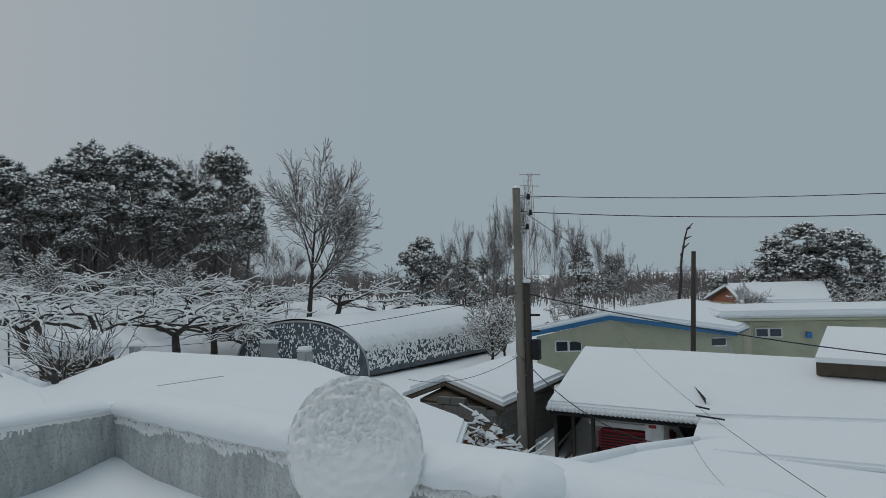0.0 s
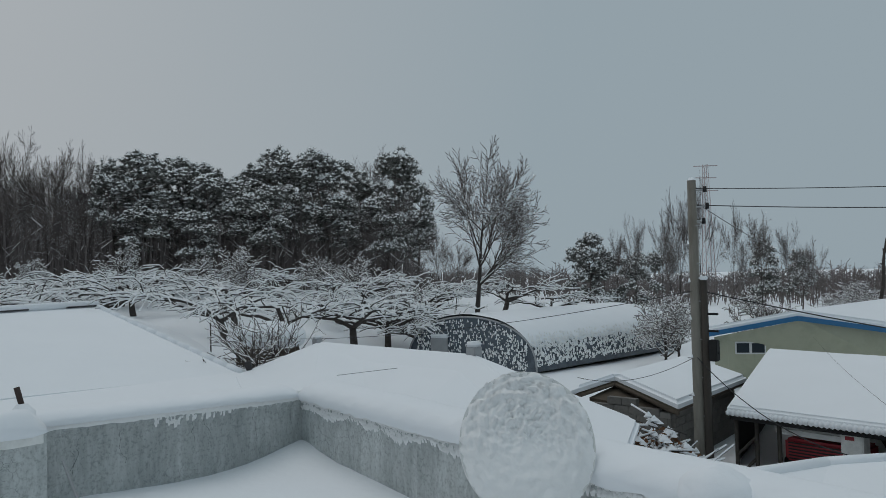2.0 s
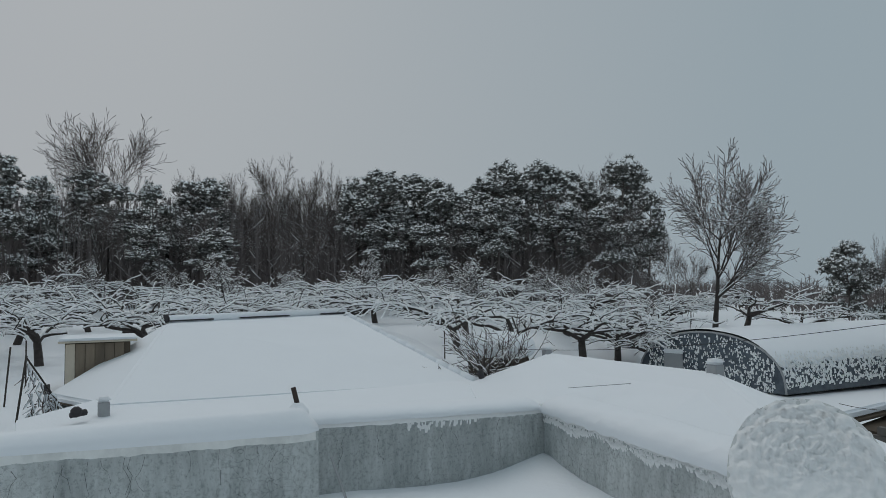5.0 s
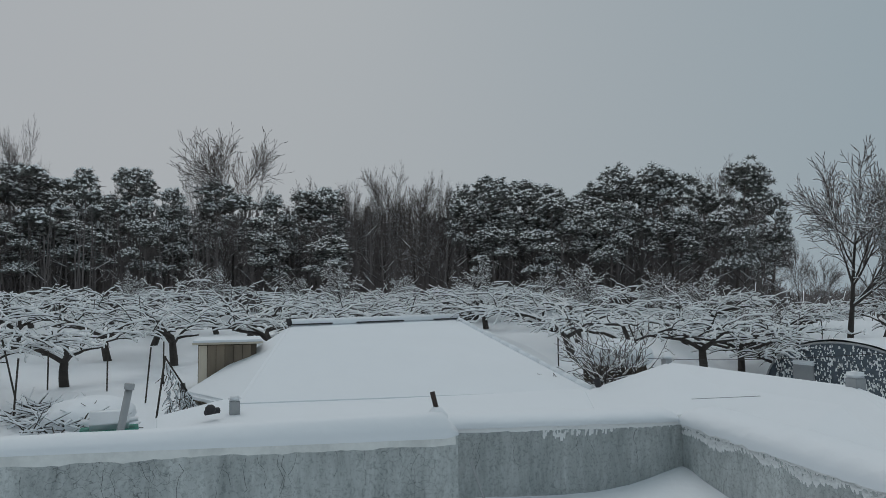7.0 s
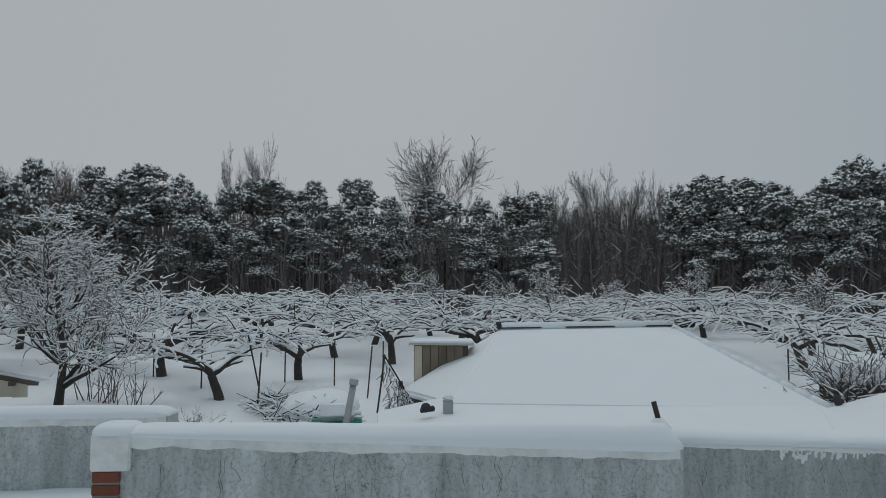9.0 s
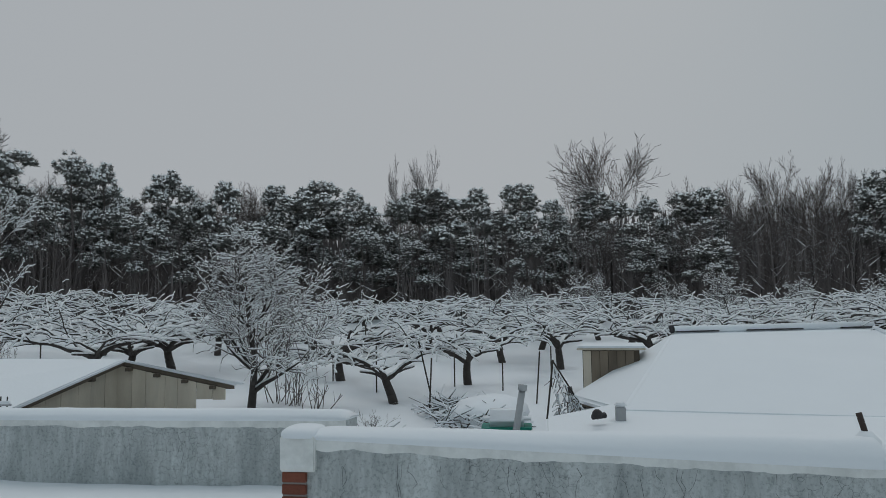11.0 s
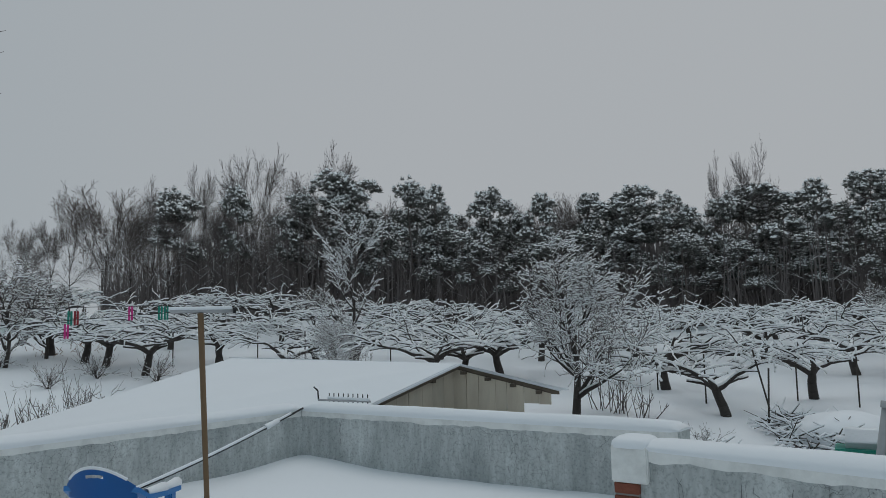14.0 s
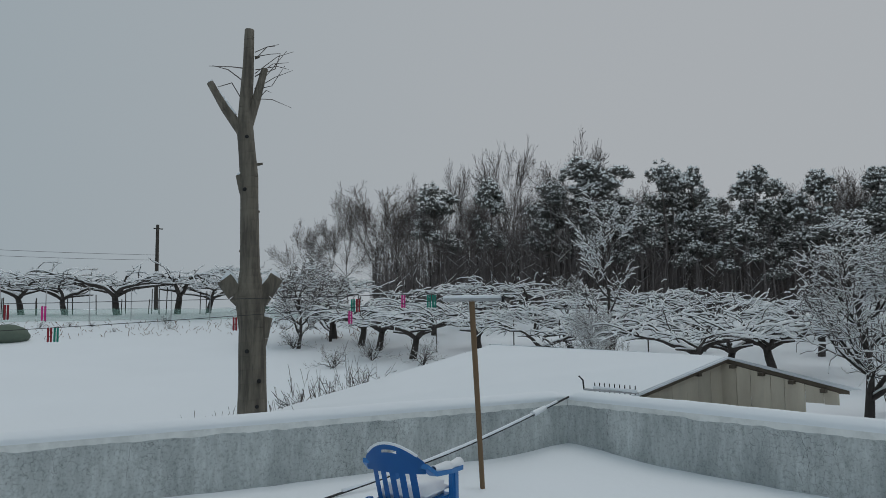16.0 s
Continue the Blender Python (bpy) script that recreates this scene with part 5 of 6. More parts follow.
# ---- poles ----
def utility_pole():
    t = thing("utility_pole", "weathered concrete utility pole with insulators and snow", "pole", Matrix.Translation(P(24.2, 18.5, -3.3)))
    tube_part("shaft", [((0, 0, 0), (0, 0, 7.0), 0.15, 0.1)], POLE, t, 14)
    tube_part("snow_cap", [((0, 0, 6.99), (0, 0, 7.06), 0.11, 0.05)], SNOW, t, 8)
    for z, a in ((6.75, 0.3), (6.35, 0.35), (6.0, 0.25)):
        tube_part("bracket", [((0.1, 0, z), (a, 0.05, z), 0.025, 0.025)], STEEL, t, 5)
        tube_part("insulator", [((a, 0.05, z - 0.06), (a, 0.05, z + 0.08), 0.05, 0.04)], DARK, t, 7)
    for k in range(11):
        z = 1.4 + 0.45 * k
        tube_part("step_bolt", [((-0.11, -0.02, z), (-0.22 * (1 if k % 2 else -1), -0.06, z), 0.014, 0.014)], STEEL, t, 4)
        if k % 2:
            tube_part("snow_pad", [((-0.08, -0.12, z + 0.02), (-0.08, -0.13, z + 0.1), 0.035, 0.012)], SNOW, t, 5)
    return t


utility_pole()
t = thing("stub_pole", "dark square timber pole strapped beside the concrete pole", "pole", Matrix.Translation(P(23.6, 18.4, -3.3)))
tube_part("shaft", [((0, 0, 0), (0, 0, 4.6), 0.1, 0.08)], DARKPOLE, t, 8)
part("snow_cap", box_bm(-0.09, -0.09, 4.604, 0.09, 0.09, 4.7, 0.03), SNOW, t)
part("meter_box", box_bm(0.1, -0.1, 2.7, 0.3, 0.1, 3.2, 0.02), DARK, t)
for z in (2.9, 3.4, 3.8):
    tube_part("bracket", [((0.05, 0, z), (0.32, 0.0, z), 0.03, 0.03)], DARK, t, 5)
t = thing("leaning_pole", "dark bare pole leaning a little behind the barn", "pole", Matrix.Translation(P(11.6, 29.5, -3.3)))
tube_part("shaft", [((0, 0, 0), (0.22, 0, 5.5), 0.11, 0.085)], DARKPOLE, t, 7)
t = thing("far_pole", "dark utility pole on the hillside", "pole", Matrix.Translation(on_ground(163.35, 76, -0.4)))
tube_part("shaft", [((0, 0, 0), (0, 0, 8.6), 0.2, 0.15)], DARKPOLE, t, 8)
tube_part("crossarm", [((-0.5, 0, 8.2), (0.4, 0.1, 8.2), 0.06, 0.06)], DARKPOLE, t, 5)


def pylon():
    t = thing("pylon", "hazy red and white lattice power pylon far off", "pylon", Matrix.Translation(P(23.2, 215, -1)))
    segs = []
    H, w = 31.5, 1.3
    for sx, sy in ((1, 1), (1, -1), (-1, 1), (-1, -1)):
        segs.append(((w * sx, w * sy, 0), (0.5 * sx, 0.5 * sy, H), 0.12, 0.09))
    for k in range(10):
        a, b = H * k / 10, H * (k + 1) / 10
        wa, wb = w - (w - 0.5) * k / 10, w - (w - 0.5) * (k + 1) / 10
        segs += [((-wa, -wa, a), (wb, -wb, b), 0.07, 0.07), ((wa, -wa, a), (-wb, -wb, b), 0.07, 0.07)]
    tube_part("tower", segs, PYLON, t, 4)
    for z, l in ((30.8, 3.4), (27.5, 3.0), (24, 3.4)):
        tube_part("arm", [((-l, 0, z + 0.6), (l, 0, z), 0.13, 0.13)], PYLON, t, 4)
    return t


pylon()


def cable(a, b, sag, r, name="cable", label="thin black overhead cable"):
    n = 20
    pts = [a.lerp(b, k / n) - Vector((0, 0, sag * 4 * (k / n) * (1 - k / n))) for k in range(n + 1)]
    tagged(swept(name, pts, [r * 0.7] * (n + 1), CABLE, None, 5), label, "cable", "overhead cables")


top = P(24.0, 18.5, 0)
cable(top + Vector((0, 0, 3.5)), P(-16, 24, 3.45), 0.25, 0.014)
cable(top + Vector((0, 0, 3.1)), P(-16, 24, 2.95), 0.3, 0.016)
cable(top + Vector((0.1, 0, 3.1)), P(12.5, 45, 0.2), 0.4, 0.012)
cable(P(23.8, 18.4, 1.05), P(-16, 20, -0.8), 0.35, 0.02)
cable(P(24.3, 18.4, -0.5), P(33.0, 20.3, -1.3), 0.3, 0.01)
cable(P(24.3, 18.4, -0.5), P(14.5, 16.2, -2.1), 0.35, 0.016)
cable(P(16.5, 27, -0.75), P(3.0, 7.2, -0.45), 0.25, 0.005)
cable(P(11.8, 15.7, -1.9), P(7.0, 7.5, -0.72), 0.2, 0.0045)
cable(P(24.4, 18.4, 1.05), P(60, 30, -0.6), 0.5, 0.012)
for z in (10.2, 9.7):
    cable(P(163.15, 76, z - 2.6), P(197.5, 70, z - 2.0), 0.5, 0.02)


def snag():
    t = thing("broken_snag", "thin broken dead trunk with stubby bark-stripped branches", "tree", Matrix.Translation(P(12.5, 45, -2.9)))
    rnd = random.Random(21)
    p, segs = Vector((0, 0, 0)), []
    for k in range(12):
        q = p + Vector((0.02 + 0.05 * (k > 6) + rnd.gauss(0, 0.05), 0, 0.56))
        segs.append((p, q, 0.15 - 0.009 * k, 0.141 - 0.009 * k))
        if k > 6:
            for c in range(2):
                segs.append((q, q + Vector((rnd.gauss(0, 0.22), 0, rnd.uniform(0.05, 0.35))), 0.06, 0.02))
        p = q
    tube_part("trunk", segs, BARK, t, 7)


snag()


# ---- dead tree ----
def dead_tree():
    t = thing("dead_tree", "tall barkless dead tree with sawn limbs and woodpecker holes", "tree", Matrix.Translation((-7.379, -13.569, -2.884)))
    rnd = random.Random(12)
    side = heading(66.2)
    front = -heading(156.2)

    def at(s, z):
        return side * (s - 0.12) + Vector((0, 0, z))
    pts = [(0.0, 0, .36), (0.03, 1.6, .33), (0.02, 3.0, .31), (0.0, 4.2, .29), (-0.05, 4.9, .33), (-0.06, 5.5, .22), (-0.08, 6.6, .205), (-0.1, 7.6, .2), (-0.2, 8.7, .185), (-0.2, 9.2, .15), (-0.15, 10.1, .13), (-0.13, 11.05, .105)]
    seg = []
    for a, c in zip(pts, pts[1:]):
        n = 4
        for k in range(n):
            u, w = k / n, (k + 1) / n
            p, q = at(a[0] + (c[0] - a[0]) * u, a[1] + (c[1] - a[1]) * u), at(a[0] + (c[0] - a[0]) * w, a[1] + (c[1] - a[1]) * w)
            r0, r1 = a[2] + (c[2] - a[2]) * u, a[2] + (c[2] - a[2]) * w
            seg.append((p, q, r0 * (1 + 0.05 * noise.noise((p.z * 1.5, 0, 0))), r1 * (1 + 0.05 * noise.noise((q.z * 1.5, 0, 0)))))
    tube_part("trunk", seg, DEADWOOD, t, 18)

    def limb(a, c, r0, r1, snow):
        m = a.lerp(c, 0.55) - Vector((0, 0, 0.06))
        tube_part("sawn_limb", [(a, m, r0, (r0 + r1) / 2), (m, c, (r0 + r1) / 2, r1)], DEADWOOD, t, 12)
        if snow:
            tube_part("snow", [(a.lerp(c, 0.3) + Vector((0, 0, r0 * 0.85)), c + Vector((0, 0, r1 * 0.5)), r0 * 0.45, r1 * 0.75)], SNOW, t, 8)
    limb(at(-0.05, 4.7), at(-0.6, 5.3), .22, .19, True)
    limb(at(-0.02, 4.65), at(0.52, 5.35), .22, .17, True)
    limb(at(-0.2, 8.55), at(-0.98, 9.75), .13, .08, True)
    limb(at(-0.2, 8.6), at(0.22, 10.15), .13, .075, False)
    limb(at(-0.1, 7.0), at(-0.3, 7.65), .13, .1, True)
    limb(at(0.05, 3.6), at(0.3, 4.45), .2, .15, True)
    for k in range(15):
        s = rnd.choice((-1, 1, 1))
        a = at(-0.12 + 0.12 * s, rnd.uniform(9.3, 10.6))
        c = a + side * (s * rnd.uniform(0.25, 0.5)) + Vector((0, 0, rnd.uniform(-0.1, 0.5)))
        e = c + side * (s * rnd.uniform(0.1, 0.6)) + Vector((0, 0, rnd.uniform(-0.2, 0.5)))
        tube_part("twig", [(a, c, 0.014, 0.011), (c, e, 0.011, 0.006)], TWIG, t, 4)
    for z, s in ((1.2, 0.1), (2.0, -0.12), (2.5, 0.12), (3.05, 0.16), (3.7, -0.1), (8.5, -0.1), (7.3, -0.15), (6.1, 0.0)):
        r = 0.32 if z < 5 else 0.19
        p = at(s * r / 0.32 - (0.1 if z > 5 else 0), z) + front * r * 0.93
        tube_part("hole", [(p - front * 0.03, p + front * 0.015, 0.05, 0.042)], DARK, t, 9)
    for z, s in ((5.9, -0.1), (6.8, 0.12), (9.6, -0.1), (10.4, 0.1), (7.9, 0.15)):
        a = at(-0.1 + s, z)
        tube_part("knob", [(a, a + side * s + Vector((0, 0, 0.03)), 0.04, 0.025)], DEADWOOD, t, 6)
    return t


dead_tree()


# ---- on the terrace ----
def dish():
    t = thing("satellite_dish", "round satellite dish plastered with crusted snow", "dish", Matrix.Translation((-2.395, 5.378, 0.699)) @ Matrix.Scale(0.927, 4))
    to = Vector((0.6, -0.68, 0.5)).normalized()
    up = Vector((0, 0, 1))
    x = to.cross(up).normalized()
    y = x.cross(to)
    v, f, NR, NB = [], [], 44, 110
    for i in range(NR + 1):
        for k in range(NB):
            r = i / NR
            a = 2 * math.pi * k / NB
            p = x * (0.36 * r * math.cos(a)) + y * (0.4 * r * math.sin(a)) + to * (0.07 + 0.06 * (1 - r ** 4) + (0.02 + 0.01 * math.sin(a)) * noise.noise((r * math.cos(a) * 7, r * math.sin(a) * 9, 0)) + 0.034 * (1 + math.sin(a)) * 0.6 * noise.noise((r * math.cos(a) * 17, r * math.sin(a) * 20, 4)))
            v.append(p)
    for i in range(NR):
        for k in range(NB):
            f.append((i * NB + k, i * NB + (k + 1) % NB, (i + 1) * NB + (k + 1) % NB, (i + 1) * NB + k))
    raw_part("crusted_snow", v, f, FROST, t, smooth=True)
    v, f = [], []
    for i in range(9):
        for k in range(NB):
            r, a = i / 8, 2 * math.pi * k / NB
            v.append(x * (0.358 * r * math.cos(a)) + y * (0.398 * r * math.sin(a)) + to * (0.075 * r * r))
    for i in range(8):
        for k in range(NB):
            f.append((i * NB + k, i * NB + (k + 1) % NB, (i + 1) * NB + (k + 1) % NB, (i + 1) * NB + k))
    raw_part("reflector", v, f, WHITE, t, smooth=True)
    tube_part("mast", [(Vector((0, 0.1, -0.75)), -to * 0.05, 0.03, 0.03)], STEEL, t, 8)
    tube_part("arm", [(-y * 0.42 + to * 0.06, -y * 0.42 + to * 0.3, 0.012, 0.01)], DARK, t, 6)
    return t


dish()


def lump(name, label, c, sx, sy, sz, seed, mat=None):
    v, f = [], []
    for i in range(15):
        for k in range(24):
            th, ph = math.pi * i / 14, 2 * math.pi * k / 24
            d = Vector((math.sin(th) * math.cos(ph), math.sin(th) * math.sin(ph), math.cos(th)))
            r = 1 + 0.14 * noise.noise(d * 1.7 + Vector((seed, 0, 0))) + 0.04 * noise.noise(d * 6)
            v.append((c[0] + d.x * sx * r, c[1] + d.y * sy * r, c[2] + d.z * sz * r))
    for i in range(14):
        for k in range(24):
            f.append((i * 24 + k, i * 24 + (k + 1) % 24, (i + 1) * 24 + (k + 1) % 24, (i + 1) * 24 + k))
    return tagged(raw_part(name, v, f, mat or SNOW, smooth=True), label, "snow")


lump("snow_mound", "rounded lump of snow heaped on the parapet", (-1.449, 5.424, 0.624), 0.16, 0.16, 0.12, 1)


def chair():
    """A moulded plastic garden armchair seen from behind, snow on its arm and seat."""
    c = Vector((-3.276, -1.923, 0.086))
    face = Vector((-0.868, -0.366, 0)).normalized()      # the way the chair looks
    m = Matrix.Translation(c) @ Matrix.Rotation(math.atan2(face.y, face.x), 4, "Z") @ Matrix.Scale(0.82, 4)
    t = thing("garden_chair", "blue moulded plastic garden armchair with snow on it", "chair", m)
    # backrest: curved shell of slats joined by a top rail; x forward, y to its left
    def shell(u, z):
        return Vector((-0.2 - 0.14 * (z - 0.42) / 0.45 - 0.06 * (1 - (u / 0.26) ** 2) + 0.05, u, z))

    def strip(name, us, zs, thick=0.012):
        bm = bmesh.new()
        g = [[bm.verts.new(shell(u(z) if callable(u) else u, z)) for z in zs] for u in us]
        for i in range(len(us) - 1):
            for k in range(len(zs) - 1):
                bm.faces.new((g[i][k], g[i + 1][k], g[i + 1][k + 1], g[i][k + 1]))
        bmesh.ops.solidify(bm, geom=bm.faces[:], thickness=thick)
        return part(name, bm, BLUE, t)
    top = lambda u: 0.88 - 1.9 * u * u
    bm = bmesh.new()
    us = [-0.26 + 0.52 * k / 24 for k in range(25)]
    zs = [0.66 + 0.02 * k for k in range(11)]
    g = {}
    for i, u in enumerate(us):
        for k in range(11):
            z = 0.66 + (top(u) - 0.66) * k / 10
            g[i, k] = bm.verts.new(shell(u, z))
    for i in range(24):
        for k in range(10):
            u, kk = us[i] + 0.01, k
            if abs(u) < 0.075 and 7 <= k <= 7:
                continue
            bm.faces.new((g[i, k], g[i + 1, k], g[i + 1, k + 1], g[i, k + 1]))
    bmesh.ops.solidify(bm, geom=bm.faces[:], thickness=0.014)
    part("top_rail", bm, BLUE, t, "top rail with a hand slot")
    for k in range(5):
        u0 = -0.19 + 0.082 * k
        strip("back_slat", [u0, u0 + 0.026, u0 + 0.052], [0.42, 0.48, 0.54, 0.60, 0.665])
    part("seat", box_bm(-0.24, -0.23, 0.40, 0.25, 0.23, 0.43, 0.012), BLUE, t)
    for s in (-1, 1):
        pts = [shell(0.25 * s, 0.74), Vector((-0.15, 0.275 * s, 0.67)), Vector((0.05, 0.29 * s, 0.655)), Vector((0.24, 0.285 * s, 0.65))]
        bm = bmesh.new()
        rows = []
        for p in pts:
            rows.append([bm.verts.new(p + Vector((0, -0.035 * 1, 0))), bm.verts.new(p + Vector((0, 0.035, 0))), bm.verts.new(p + Vector((0, 0.035, -0.035))), bm.verts.new(p + Vector((0, -0.035, -0.035)))])
        for a, b in zip(rows, rows[1:]):
            for k in range(4):
                bm.faces.new((a[k], a[(k + 1) % 4], b[(k + 1) % 4], b[k]))
        bm.faces.new(rows[0]), bm.faces.new(rows[-1][::-1])
        part("armrest", bm, BLUE, t)
        part("leg", box_bm(0.17, 0.25 * s - 0.03, 0.0, 0.245, 0.25 * s + 0.03, 0.63, 0.012), BLUE, t)
        part("leg", box_bm(-0.27, 0.24 * s - 0.03, 0.0, -0.2, 0.24 * s + 0.03, 0.45, 0.012), BLUE, t)
        segs = [(p + Vector((0, 0, 0.012)), q + Vector((0, 0, 0.018)), 0.026, 0.042) for p, q in zip(pts[1:], pts[2:])]
        tube_part("arm_snow", segs, SNOW, t, 8)
    part("seat_snow", box_bm(-0.2, -0.21, 0.432, 0.24, 0.21, 0.53, 0.04), SNOW, t, smooth=True)
    seg = [(shell(us[i], top(us[i]) + 0.006), shell(us[i + 1], top(us[i + 1]) + 0.006), 0.011, 0.011) for i in range(2, 22)]
    tube_part("rail_snow", seg, SNOW, t, 5)
    return t


chair()


def clothes_post():
    b = Vector((-4.690, -2.876, 0.066))
    side = heading(53.6)
    t = thing("clothes_post", "wooden clothes-line post with a snow-topped crossbar", "post", Matrix.Translation(b))
    tube_part("post", [((0, 0, 0), tuple(-side * 0.07 + Vector((0, 0, 1.62))), 0.021, 0.025)], TIMBER, t, 10)
    p = -side * 0.07 + Vector((0, 0, 1.64))
    tube_part("crossbar", [(p - side * 0.24, p + side * 0.26, 0.02, 0.02)], STEEL, t, 8)
    tube_part("snow", [(p - side * 0.25 + Vector((0, 0, 0.016)), p + side * 0.25 + Vector((0, 0, 0.018)), 0.019, 0.021)], SNOW, t, 8)
    tube_part("bar_end", [(p + side * 0.26, p + side * 0.285, 0.026, 0.026)], DARK, t, 8)
    return t


clothes_post()


def rope():
    t = thing("draped_pole", "thin dark pole with snow leaning into the parapet corner", "pole")
    a, b = Vector((-3.434, -3.386, 0.116)), C2 + V * 0.05 + U * 0.03 + Vector((0, 0, 0.68))
    n = 16
    pts = [a.lerp(b, k / n) - Vector((0, 0, 0.06 * math.sin(math.pi * k / n))) for k in range(n + 1)]
    swept("shaft", pts, [0.01] * (n + 1), CABLE, t, 7)
    swept("snow", [p + Vector((0, 0, 0.016)) for p in pts[1:n]], [0.014 + 0.004 * noise.noise((k * 0.8, 0, 3)) for k in range(1, n)], SNOW, t, 8)
    tube_part("knot", [(pts[13] + Vector((0, 0, 0.01)), pts[14] + Vector((0, 0, 0.012)), 0.033, 0.026)], SNOW, t, 7)
    return t


rope()


def antenna():
    t = thing("yagi_antenna", "small rake-like aerial with snow on its teeth", "antenna", Matrix.Translation(C2 - U * 0.22 - V * -0.1 + Vector((0, 0, 0.75))))
    tube_part("boom", [((0.05, -0.05, 0), tuple(V * 0.62), 0.012, 0.01)], STEEL, t, 6)
    tube_part("snow", [(V * 0.05 + Vector((0, 0, 0.018)), V * 0.6 + Vector((0, 0, 0.018)), 0.022, 0.02)], SNOW, t, 6)
    for k in range(9):
        p = V * (0.06 + 0.065 * k)
        tube_part("tooth", [(p - Vector((0, 0, 0.02)), p + Vector((0, 0, 0.075)), 0.007, 0.006)], DARK, t, 5)
    tube_part("hook", [((0.05, -0.05, 0), (0.05, -0.06, 0.1), 0.01, 0.009), ((0.05, -0.06, 0.1), (0.07, -0.1, 0.14), 0.009, 0.008)], DARK, t, 5)
    return t


antenna()
t = thing("rusty_pipe", "short dark pipe sticking out of a snow lump", "pipe", Matrix.Translation((-5.06, 3.93, 0.7)))
tube_part("pipe", [((0, 0, 0.05), (-0.02, -0.045, 0.25), 0.017, 0.017)], RUST, t, 8)
tube_part("snow", [((0, -0.02, -0.1), (0, -0.02, 0.1), 0.075, 0.075), ((0, -0.02, 0.1), (0, -0.02, 0.15), 0.075, 0.03)], SNOW, t, 14)
t = thing("leaning_rod", "thin grey rod leaning against the wall end", "rod", Matrix.Translation(W2B + w2d * 0.08 + U * 0.04))
tube_part("rod", [((0.0, 0.0, 0.52), (0.28, 0.12, -0.05), 0.009, 0.009)], STEEL, t, 6)


# ---- orchard yard ----
def plank_hut():
    t = thing("plank_hut", "small weathered plank hut with snow on its roof", "shed", frame_of(P(87.5, 25.5, -1.62), P(83, 25.5, -1.62)))
    part("wall", box_bm(0.03, 0.03, -0.6, 1.9, 2.0, 1.72), DARKBOARD, t)
    for k in range(6):
        part("board", box_bm(0.05 + 0.28 * k, -0.01, -0.6, 0.31 + 0.28 * k, 0.02, 1.7), BOARD if k == 0 else HUTBOARD, t)
    part("roof", box_bm(-0.15, -0.2, 1.74, 2.1, 2.2, 1.8, 0.01), BOARD, t)
    part("snow", box_bm(-0.15, -0.2, 1.804, 2.1, 2.2, 1.88, 0.03), SNOW, t)
    return t


plank_hut()


def tub():
    t = thing("green_tub", "green tub heaped with snow", "tub", frame_of(P(95.1, 19.5, -2.1), P(92, 19.5, -2.1)))
    part("body", box_bm(0, 0, -0.3, 1.25, 0.8, 0.55, 0.05), GREEN, t)
    part("rim", box_bm(-0.04, -0.04, 0.5, 1.29, 0.84, 0.56, 0.02), GREEN, t)
    part("snow", box_bm(-0.02, -0.02, 0.52, 1.27, 0.82, 0.98, 0.2), SNOW, t, smooth=True)
    return t


tub()
t = thing("stove_pipe", "leaning grey stove pipe with a knob of snow", "pipe", Matrix.Translation(P(92.85, 19.0, -2.1)))
sd = heading(2)
tube_part("pipe", [((0, 0, 0), tuple(sd * 0.28 + Vector((0, 0, 1.65))), 0.09, 0.085)], STEEL, t, 12)
tube_part("collar", [(tuple(sd * 0.27 + Vector((0, 0, 1.58))), tuple(sd * 0.29 + Vector((0, 0, 1.72))), 0.115, 0.115)], STEEL, t, 12)
tube_part("snow", [(tuple(sd * 0.29 + Vector((0, 0, 1.72))), tuple(sd * 0.29 + Vector((0, 0, 1.62))), 0.11, 0.05)], SNOW, t, 9)


